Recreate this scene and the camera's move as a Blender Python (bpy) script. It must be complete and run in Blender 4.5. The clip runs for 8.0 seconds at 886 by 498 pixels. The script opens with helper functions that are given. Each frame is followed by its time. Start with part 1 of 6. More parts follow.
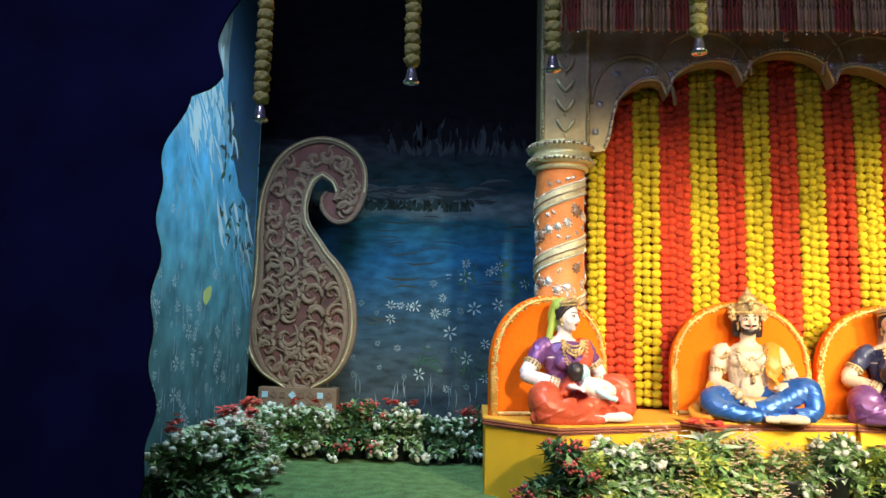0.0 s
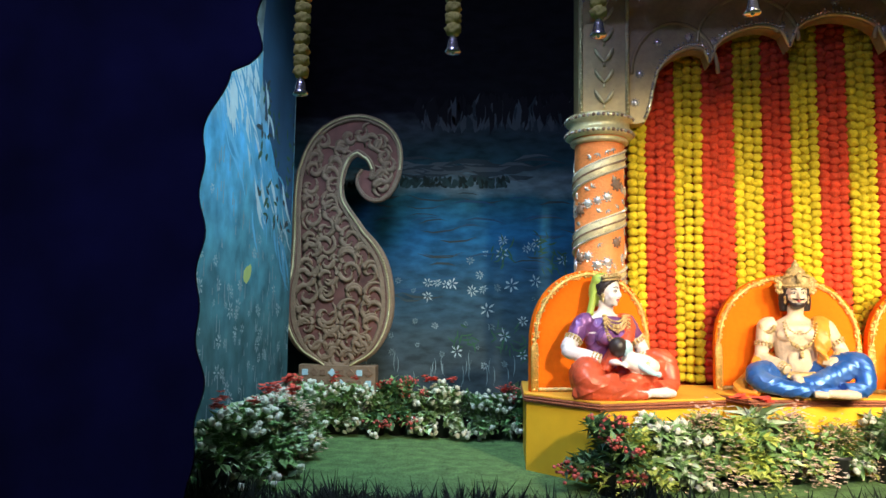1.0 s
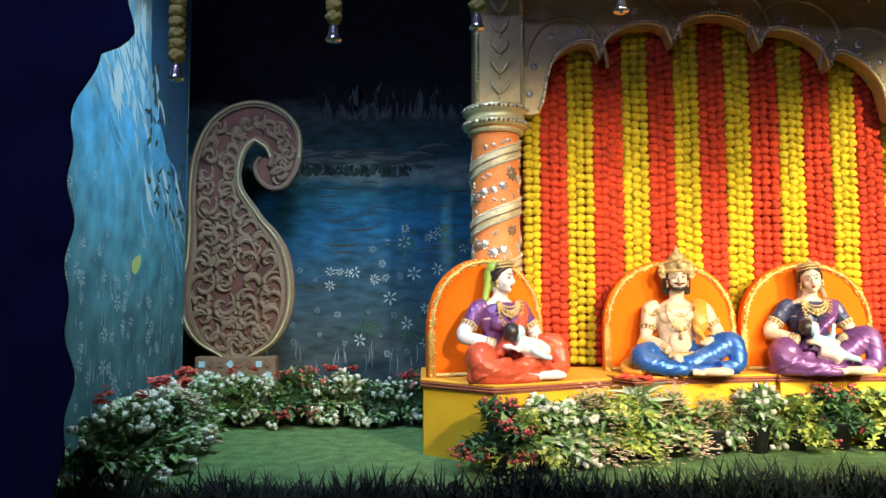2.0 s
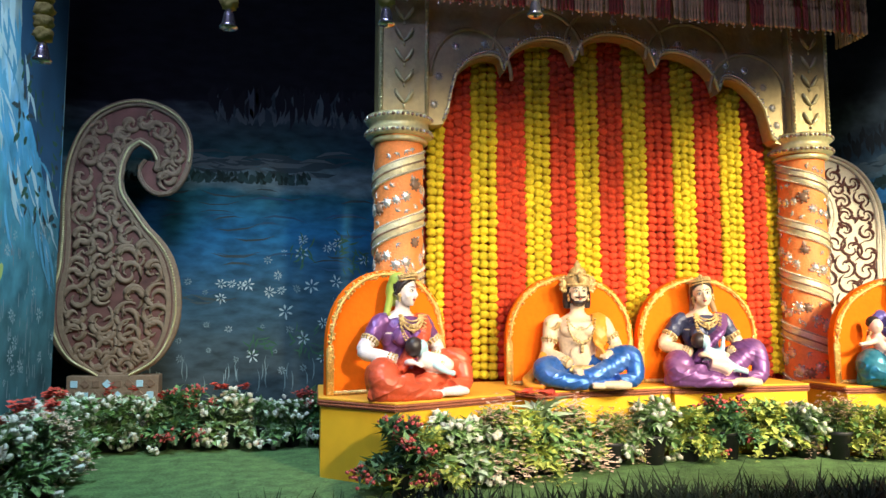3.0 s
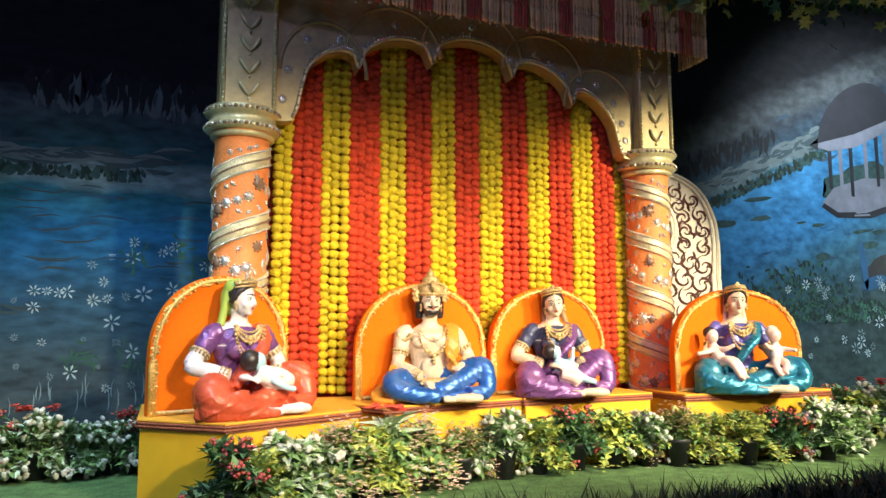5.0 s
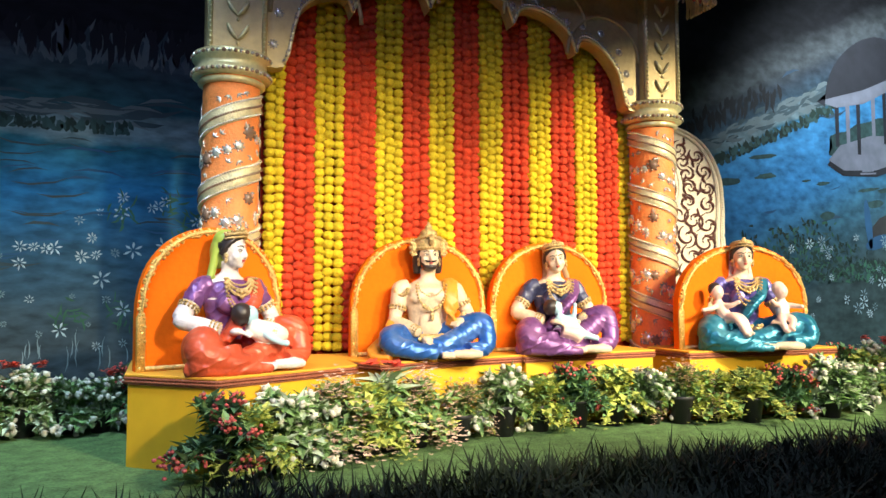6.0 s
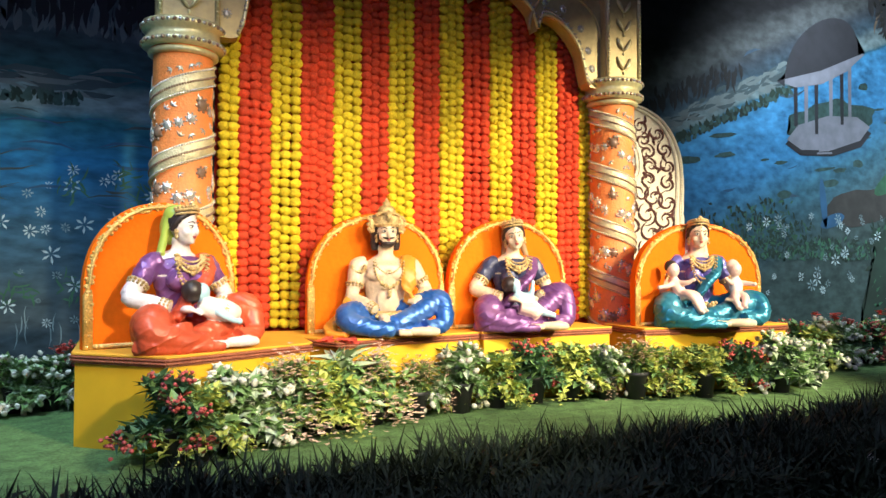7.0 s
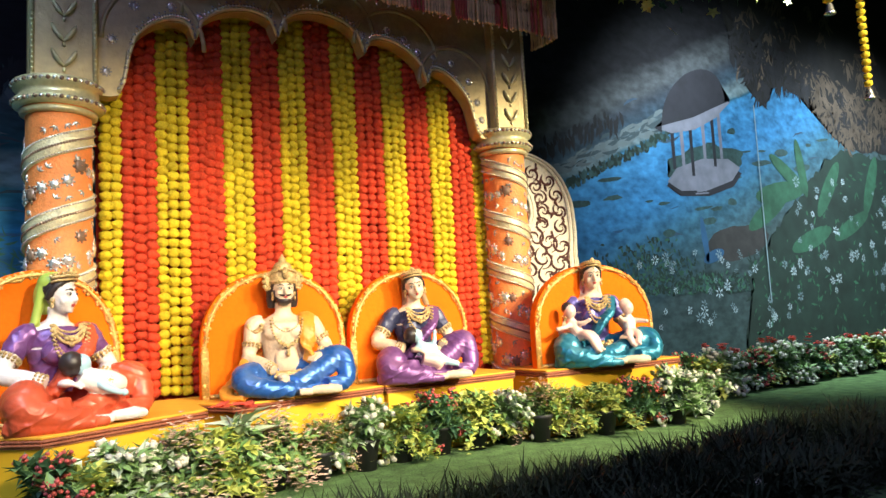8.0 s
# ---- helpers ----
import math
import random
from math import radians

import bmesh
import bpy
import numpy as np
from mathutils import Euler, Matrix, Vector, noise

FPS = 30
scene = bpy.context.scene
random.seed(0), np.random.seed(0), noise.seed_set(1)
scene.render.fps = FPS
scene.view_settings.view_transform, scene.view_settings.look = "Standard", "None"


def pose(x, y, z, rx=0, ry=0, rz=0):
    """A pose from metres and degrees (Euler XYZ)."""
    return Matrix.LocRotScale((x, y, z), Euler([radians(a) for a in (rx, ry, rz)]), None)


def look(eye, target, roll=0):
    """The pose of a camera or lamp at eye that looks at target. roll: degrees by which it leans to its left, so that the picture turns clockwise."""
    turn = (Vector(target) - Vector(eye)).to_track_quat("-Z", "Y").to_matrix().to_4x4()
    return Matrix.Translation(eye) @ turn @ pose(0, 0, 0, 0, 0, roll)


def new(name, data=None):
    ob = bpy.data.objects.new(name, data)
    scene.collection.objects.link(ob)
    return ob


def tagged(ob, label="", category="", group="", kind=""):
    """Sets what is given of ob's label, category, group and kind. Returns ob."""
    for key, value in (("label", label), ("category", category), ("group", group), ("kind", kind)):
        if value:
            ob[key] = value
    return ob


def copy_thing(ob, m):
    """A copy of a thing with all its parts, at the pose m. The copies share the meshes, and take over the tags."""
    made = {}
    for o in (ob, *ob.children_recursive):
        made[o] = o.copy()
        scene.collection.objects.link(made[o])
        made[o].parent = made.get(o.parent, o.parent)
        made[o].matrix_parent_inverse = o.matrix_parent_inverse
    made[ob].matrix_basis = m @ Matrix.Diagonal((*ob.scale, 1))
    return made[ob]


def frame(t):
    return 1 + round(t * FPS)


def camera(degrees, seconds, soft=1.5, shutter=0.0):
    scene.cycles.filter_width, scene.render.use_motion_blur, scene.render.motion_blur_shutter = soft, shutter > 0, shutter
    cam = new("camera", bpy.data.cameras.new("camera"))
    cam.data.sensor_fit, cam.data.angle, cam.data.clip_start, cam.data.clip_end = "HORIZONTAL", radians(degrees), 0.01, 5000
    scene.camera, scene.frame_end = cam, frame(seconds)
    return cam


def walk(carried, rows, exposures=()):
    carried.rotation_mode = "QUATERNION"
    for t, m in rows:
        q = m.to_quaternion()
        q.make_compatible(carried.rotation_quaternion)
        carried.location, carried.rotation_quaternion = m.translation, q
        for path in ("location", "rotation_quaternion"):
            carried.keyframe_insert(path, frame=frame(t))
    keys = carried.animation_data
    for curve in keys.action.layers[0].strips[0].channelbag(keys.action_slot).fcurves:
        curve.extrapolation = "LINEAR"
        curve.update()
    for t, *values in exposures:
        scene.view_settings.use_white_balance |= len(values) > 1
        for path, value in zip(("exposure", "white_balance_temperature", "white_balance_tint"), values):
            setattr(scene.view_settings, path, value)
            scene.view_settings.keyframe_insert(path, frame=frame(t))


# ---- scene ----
from mathutils.bvhtree import BVHTree

cam = camera(64.1, 8.0)
METRES, EYE, TILT, LEAN, TURN = 1.0, 0.65, 0.0, 0.0, 0.0
PATH = [
    (0, (0.464, -0.161, 0.845), (0.38, 1.824, 1.077), 1.4),
    (0.5, (0.405, -0.109, 0.848), (0.226, 1.874, 1.038), 0.7),
    (1, (0.429, -0.131, 0.832), (0.255, 1.854, 1.003), 0.9),
    (1.5, (0.485, -0.158, 0.827), (0.43, 1.835, 0.977), 0.4),
    (2, (0.515, -0.153, 0.829), (0.587, 1.841, 0.97), -0.0),
    (2.2, (0.522, -0.133, 0.833), (0.669, 1.856, 0.978), 0.2),
    (3.5, (0.493, 0.02, 0.826), (0.937, 1.96, 1.023), -0.4),
    (4, (0.561, 0.043, 0.83), (1.11, 1.955, 1.039), -0.4),
    (4.5, (0.597, 0.112, 0.815), (1.289, 1.975, 1.04), 0.1),
    (4.7, (0.614, 0.131, 0.827), (1.331, 1.985, 1.052), 0.2),
    (6, (0.68, 0.307, 0.761), (1.415, 2.163, 0.878), -0.0),
    (6.5, (0.717, 0.305, 0.764), (1.479, 2.153, 0.822), 0.1),
    (7, (0.74, 0.307, 0.774), (1.559, 2.131, 0.82), 0.2),
    (7.5, (0.755, 0.301, 0.784), (1.69, 2.065, 0.886), -1.1),
    (8, (0.78, 0.294, 0.784), (1.832, 1.986, 0.963), -3.0),
]
walk(cam, [(t, look(eye, target, roll)) for t, eye, target, roll in PATH])

# ---- light: stage spots in front of the show, a bluish flood on each painted wall, added fill lamps, a dark hall ----
world = bpy.data.worlds.new("hall")
world.use_nodes = True
world.node_tree.nodes["Background"].inputs["Color"].default_value = (0.16, 0.2, 0.34, 1)
world.node_tree.nodes["Background"].inputs["Strength"].default_value = 0.075
scene.world = world


def spot(name, eye, target, watts, degrees, blend, color, size=0.06):
    data = bpy.data.lights.new(name, "SPOT")
    data.energy, data.spot_size, data.spot_blend, data.color, data.shadow_soft_size = watts, radians(degrees), blend, color, size
    ob = new(name, data)
    ob.matrix_basis = look(eye, target)
    return tagged(ob, "unseen spot lamp for the stage and its painted walls", "lamp")


WARM = (1.0, 0.88, 0.6)
COOL = (0.6, 0.85, 1.0)
spot("stage_spot", (2.7, -0.3, 2.7), (1.35, 3.9, 0.74), 1050, 40, 0.8, WARM, 0.13)
spot("stage_spot", (4.0, -0.2, 2.9), (2.5, 4.1, 0.68), 800, 41, 0.8, WARM, 0.13)
spot("stage_spot", (5.6, -0.3, 3.1), (4.1, 3.95, 0.86), 2100, 38, 0.5, WARM, 0.13)
# two weak low front spots added as fill for shadows and plants
spot("stage_spot", (1.3, -0.9, 2.2), (2.0, 3.8, 0.56), 560, 32, 0.6, WARM, 0.15)
spot("stage_spot", (3.6, -0.9, 2.2), (4.2, 3.8, 0.56), 560, 32, 0.6, WARM, 0.15)
spot("wall_flood", (-0.1, 2.7, 3.3), (-1.1, 3.6, 1.9), 135, 80, 1.0, COOL, 0.3)
spot("wall_flood", (0.1, 2.7, 3.3), (-0.3, 4.6, 0.2), 490, 78, 1.0, COOL, 0.5)
# unseen floods added to brighten the garden wall; the far one offsets falloff
spot("wall_flood", (6.6, 3.2, 4.3), (8.4, 5.4, 1.3), 1700, 105, 1.0, (0.78, 0.93, 1.0), 0.2)
spot("wall_flood", (10.4, 3.0, 4.3), (11.2, 5.5, 1.3), 1300, 105, 1.0, (0.78, 0.93, 1.0), 0.2)
# unseen blue fill added behind the viewers; lifts the blacks of the hall
hall = bpy.data.lights.new("hall_fill", "AREA")
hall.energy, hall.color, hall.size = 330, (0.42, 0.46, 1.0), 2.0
hall_fill = tagged(new("hall_fill", hall), "unseen dim blue fill lamp added behind the viewers", "lamp")
hall_fill.matrix_basis = pose(-0.5, -2.2, 4.6)


# ---- small helpers ----
def mix(a, b, k):
    return tuple(a[i] + (b[i] - a[i]) * k for i in range(3))


def material(name, color, rough=0.6, metal=0.0, scale=20.0, vary=0.25, bump=0.15, per_object=0.0, coat=0.0, spec=0.5, dirt=0.0, dirt_color=(0.05, 0.04, 0.03)):
    """A painted or natural surface with two scales of variation and fine relief."""
    m = bpy.data.materials.new(name)
    m.use_nodes = True
    nt = m.node_tree
    b = nt.nodes["Principled BSDF"]
    b.inputs["Roughness"].default_value, b.inputs["Metallic"].default_value = rough, metal
    b.inputs["Coat Weight"].default_value = coat
    b.inputs["Specular IOR Level"].default_value = spec
    co = nt.nodes.new("ShaderNodeTexCoord")
    n1, n2 = nt.nodes.new("ShaderNodeTexNoise"), nt.nodes.new("ShaderNodeTexNoise")
    n1.inputs["Scale"].default_value, n1.inputs["Detail"].default_value = scale, 6
    n2.inputs["Scale"].default_value, n2.inputs["Detail"].default_value = scale * 0.17, 3
    for n in (n1, n2):
        nt.links.new(co.outputs["Object"], n.inputs["Vector"])
    add = nt.nodes.new("ShaderNodeMath")
    add.operation = "ADD"
    nt.links.new(n1.outputs["Fac"], add.inputs[0])
    nt.links.new(n2.outputs["Fac"], add.inputs[1])
    ramp = nt.nodes.new("ShaderNodeMapRange")
    ramp.inputs["From Min"].default_value, ramp.inputs["From Max"].default_value = 0.6, 1.4
    ramp.inputs["To Min"].default_value, ramp.inputs["To Max"].default_value = 1 - vary, 1 + vary
    nt.links.new(add.outputs[0], ramp.inputs["Value"])
    value = ramp.outputs["Result"]
    if per_object:
        info = nt.nodes.new("ShaderNodeObjectInfo")
        pr = nt.nodes.new("ShaderNodeMapRange")
        pr.inputs["To Min"].default_value, pr.inputs["To Max"].default_value = 1 - per_object, 1 + per_object
        nt.links.new(info.outputs["Random"], pr.inputs["Value"])
        mul = nt.nodes.new("ShaderNodeMath")
        mul.operation = "MULTIPLY"
        nt.links.new(value, mul.inputs[0])
        nt.links.new(pr.outputs["Result"], mul.inputs[1])
        value = mul.outputs[0]
    tint = nt.nodes.new("ShaderNodeVectorMath")
    tint.operation = "SCALE"
    tint.inputs[0].default_value = color
    nt.links.new(value, tint.inputs["Scale"])
    out = tint.outputs["Vector"]
    if dirt:
        dr = nt.nodes.new("ShaderNodeMapRange")
        dr.inputs["From Min"].default_value, dr.inputs["From Max"].default_value = 0.52, 0.72
        dr.inputs["To Max"].default_value = dirt
        nt.links.new(n2.outputs["Fac"], dr.inputs["Value"])
        mx = nt.nodes.new("ShaderNodeMix")
        mx.data_type = "RGBA"
        mx.inputs["B"].default_value = (*dirt_color, 1)
        nt.links.new(dr.outputs["Result"], mx.inputs["Factor"])
        nt.links.new(out, mx.inputs["A"])
        out = mx.outputs["Result"]
    nt.links.new(out, b.inputs["Base Color"])
    if bump:
        bp = nt.nodes.new("ShaderNodeBump")
        bp.inputs["Strength"].default_value, bp.inputs["Distance"].default_value = bump, 0.01
        nt.links.new(n1.outputs["Fac"], bp.inputs["Height"])
        nt.links.new(bp.outputs["Normal"], b.inputs["Normal"])
    return m


def mesh_from(bm, name, mats, smooth=False):
    me = bpy.data.meshes.new(name)
    bmesh.ops.recalc_face_normals(bm, faces=bm.faces)
    bm.to_mesh(me)
    bm.free()
    for m in mats if isinstance(mats, (list, tuple)) else [mats]:
        me.materials.append(m)
    if smooth:
        me.polygons.foreach_set("use_smooth", [True] * len(me.polygons))
    return me


def part(name, bm, mat, parent=None, label="", smooth=False, place=None):
    """Links a bmesh, or a mesh, as one object under a thing."""
    me = bm if isinstance(bm, bpy.types.Mesh) else mesh_from(bm, name, mat, smooth)
    ob = new(name, me)
    if parent is not None:
        ob.parent = parent
    if place is not None:
        ob.matrix_basis = place
    if label:
        tagged(ob, label)
    return ob


def thing(name, label, category, place=None, group="", kind=""):
    ob = new(name)
    ob.empty_display_size = 0.1
    if place is not None:
        ob.matrix_basis = place
    return tagged(ob, label, category, group, kind)


def box(bm, x0, x1, y0, y1, z0, z1, mi=0, bevel=0.0):
    v = [bm.verts.new((x, y, z)) for z in (z0, z1) for y in (y0, y1) for x in (x0, x1)]
    fs = [bm.faces.new([v[i] for i in q]) for q in ((0, 2, 3, 1), (4, 5, 7, 6), (0, 1, 5, 4), (2, 6, 7, 3), (0, 4, 6, 2), (1, 3, 7, 5))]
    for f in fs:
        f.material_index = mi
    if bevel:
        es = list({e for f in fs for e in f.edges})
        bmesh.ops.bevel(bm, geom=es, offset=bevel, segments=2, affect="EDGES", profile=0.5)
    return fs


def prism(bm, outline, z0, z1, mi=0, m=None):
    """Extrudes a closed outline of (x, y) from z0 to z1."""
    m = m or Matrix.Identity(4)
    a = [bm.verts.new(m @ Vector((x, y, z0))) for x, y in outline]
    b = [bm.verts.new(m @ Vector((x, y, z1))) for x, y in outline]
    n = len(outline)
    fs = [bm.faces.new(a[::-1]), bm.faces.new(b)] + [bm.faces.new((a[i], a[(i + 1) % n], b[(i + 1) % n], b[i])) for i in range(n)]
    for f in fs:
        f.material_index = mi
    return fs


def smooth_path(pts, n):
    """Catmull-Rom through rows of numbers, n samples a span."""
    p = [np.array(q, float) for q in pts]
    p = [2 * p[0] - p[1]] + p + [2 * p[-1] - p[-2]]
    out = []
    for i in range(1, len(p) - 2):
        for k in range(n):
            t = k / n
            out.append(0.5 * (2 * p[i] + (p[i + 1] - p[i - 1]) * t + (2 * p[i - 1] - 5 * p[i] + 4 * p[i + 1] - p[i + 2]) * t * t + (3 * p[i] - p[i - 1] - 3 * p[i + 1] + p[i + 2]) * t ** 3))
    out.append(p[-2])
    return out


def tube(bm, pts, sides=10, n=5, mi=0, flat=1.0, wobble=0.0, straight=False):
    """Sweeps a circle along rows of x, y, z, radius. flat: the section's second radius; wobble: folds round it."""
    rows = [np.array(q, float) for q in pts] if straight else smooth_path(pts, n)
    rings, up = [], Vector((0, 0, 1))
    count = len(rows)
    for i, r in enumerate(rows):
        a, b = rows[max(0, i - 1)], rows[min(count - 1, i + 1)]
        d = Vector(b[:3] - a[:3])
        d = d.normalized() if d.length > 1e-7 else Vector((0, 0, 1))
        s = d.cross(up)
        s = s.normalized() if s.length > 0.05 else d.cross(Vector((0, 1, 0))).normalized()
        t = s.cross(d)
        ring = []
        for k in range(sides):
            g = 2 * math.pi * k / sides
            rad = max(r[3], 0.0006) * (1 + wobble * math.sin(5 * g + 2.3 * math.sin(i * 0.7)))
            ring.append(bm.verts.new(Vector(r[:3]) + s * (rad * math.cos(g)) + t * (rad * flat * math.sin(g))))
        rings.append(ring)
    for i in range(count - 1):
        for k in range(sides):
            f = bm.faces.new((rings[i][k], rings[i][(k + 1) % sides], rings[i + 1][(k + 1) % sides], rings[i + 1][k]))
            f.material_index = mi
            f.smooth = True
    for ring, flip in ((rings[0], True), (rings[-1], False)):
        f = bm.faces.new(ring[::-1] if flip else ring)
        f.material_index = mi
        f.smooth = True
    return rings


def ball(bm, c, r, mi=0, sub=2, m=None):
    """An ellipsoid with radii r."""
    mat = Matrix.Translation(c) @ (m or Matrix.Identity(4)) @ Matrix.Diagonal((*(r if isinstance(r, (tuple, list)) else (r, r, r)), 1))
    vs = bmesh.ops.create_icosphere(bm, subdivisions=sub, radius=1.0, matrix=mat)["verts"]
    for f in {f for v in vs for f in v.link_faces}:
        f.material_index = mi
        f.smooth = True
    return vs


def lathe(bm, profile, sides=24, mi=0, cap=True):
    """Turns rows of radius, z round the z axis."""
    rings = [[bm.verts.new((r * math.cos(2 * math.pi * k / sides), r * math.sin(2 * math.pi * k / sides), z)) for k in range(sides)] for r, z in profile]
    for i in range(len(rings) - 1):
        for k in range(sides):
            f = bm.faces.new((rings[i][k], rings[i][(k + 1) % sides], rings[i + 1][(k + 1) % sides], rings[i + 1][k]))
            f.material_index = mi
            f.smooth = True
    if cap:
        for ring, flip in ((rings[0], True), (rings[-1], False)):
            f = bm.faces.new(ring[::-1] if flip else ring)
            f.material_index = mi


# ---- materials ----
YELLOW_PAINT = material("yellow_paint", (0.78, 0.44, 0.02), 0.5, scale=9, vary=0.12, bump=0.1, dirt=0.25, dirt_color=(0.5, 0.24, 0.02))
ORANGE_CLOTH = material("orange_cloth", (0.86, 0.155, 0.004), 0.85, scale=40, vary=0.1, bump=0.25, spec=0.15)
TRIM_BROWN = material("braid_brown", (0.3, 0.09, 0.045), 0.55, scale=120, vary=0.4, bump=0.6)
GOLD_LACE = material("gold_lace", (0.78, 0.5, 0.16), 0.38, 0.45, scale=90, vary=0.45, bump=0.8)
GOLD = material("antique_gold", (0.64, 0.57, 0.32), 0.34, 0.4, scale=45, vary=0.25, bump=0.35)
GOLD_DULL = material("gold_panel", (0.42, 0.32, 0.15), 0.45, 0.3, scale=30, vary=0.2, bump=0.35)
BAND = material("cream_gold_band", (0.68, 0.59, 0.36), 0.4, 0.3, scale=80, vary=0.3, bump=0.5)
SHAFT = material("shaft_orange_fabric", (0.82, 0.25, 0.065), 0.6, scale=70, vary=0.2, bump=0.4)
JEWEL = material("jewel_silver", (0.85, 0.8, 0.72), 0.18, 0.7, scale=60, vary=0.25, bump=0.5)
JEWEL_DARK = material("jewel_dark", (0.26, 0.16, 0.11), 0.15, 0.2, scale=60, vary=0.3, bump=0.2)
RED_MARIGOLD = material("red_marigold", (0.6, 0.048, 0.01), 0.85, scale=120, vary=0.4, bump=0.9, per_object=0.14)
YELLOW_MARIGOLD = material("yellow_marigold", (0.66, 0.49, 0.012), 0.85, scale=120, vary=0.32, bump=0.9, per_object=0.12)
PALE_MARIGOLD = material("pale_marigold", (0.42, 0.36, 0.08), 0.85, scale=60, vary=0.3, bump=0.6, per_object=0.1)
BACK_RED = material("backcloth_red", (0.45, 0.03, 0.01), 0.9, scale=40, vary=0.2)
CARPET = material("green_carpet", (0.1, 0.19, 0.062), 0.95, scale=70, vary=0.7, bump=0.9)
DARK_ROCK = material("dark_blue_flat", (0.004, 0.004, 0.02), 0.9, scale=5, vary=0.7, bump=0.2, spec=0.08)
BLACK_CLOTH = material("black_cloth", (0.01, 0.01, 0.014), 0.95, scale=8, vary=0.3)
POT_BLACK = material("black_plastic", (0.022, 0.022, 0.026), 0.45, scale=30, vary=0.2, bump=0.1)
POT_BROWN = material("brown_plastic", (0.06, 0.025, 0.018), 0.5, scale=30, vary=0.2, bump=0.1)
LEAF_GREEN = material("leaf_green", (0.2, 0.34, 0.12), 0.5, scale=40, vary=0.4, per_object=0.2)
LEAF_LIME = material("leaf_lime", (0.46, 0.5, 0.12), 0.5, scale=40, vary=0.4, per_object=0.15)
LEAF_DARK = material("leaf_dark", (0.1, 0.22, 0.11), 0.5, scale=40, vary=0.4, per_object=0.2)
LEAF_PALE = material("leaf_pale_green", (0.48, 0.58, 0.42), 0.45, scale=40, vary=0.3)
PETAL_WHITE = material("petal_white", (0.68, 0.66, 0.58), 0.6, scale=40, vary=0.15)
PETAL_PINK = material("petal_pink", (0.7, 0.5, 0.4), 0.7, scale=40, vary=0.25)
BERRY_RED = material("berry_red", (0.5, 0.09, 0.085), 0.5, scale=40, vary=0.3)
PETAL_RED = material("petal_red", (0.7, 0.09, 0.06), 0.5, scale=40, vary=0.2)
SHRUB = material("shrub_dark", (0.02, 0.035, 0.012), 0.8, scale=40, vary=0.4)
FRINGE = material("fringe_cord", (0.68, 0.42, 0.2), 0.7, scale=50, vary=0.3, per_object=0.25)
FRINGE_RED = material("fringe_red", (0.42, 0.07, 0.04), 0.7, scale=50, vary=0.3, per_object=0.2)
TAN_CARVED = material("tan_carved_board", (0.22, 0.14, 0.09), 0.65, scale=50, vary=0.3, bump=0.4)
PANEL_MAROON = material("maroon_backing", (0.15, 0.055, 0.045), 0.8, scale=9, vary=0.6)
CREAM_CARVED = material("cream_carved_board", (0.84, 0.77, 0.62), 0.55, scale=50, vary=0.15, bump=0.4)
HOLE_DARK = material("dark_openings", (0.1, 0.035, 0.03), 0.8, scale=14, vary=0.3)
BELL_METAL = material("bell_silver", (0.6, 0.58, 0.5), 0.25, 0.9, scale=40, vary=0.2)


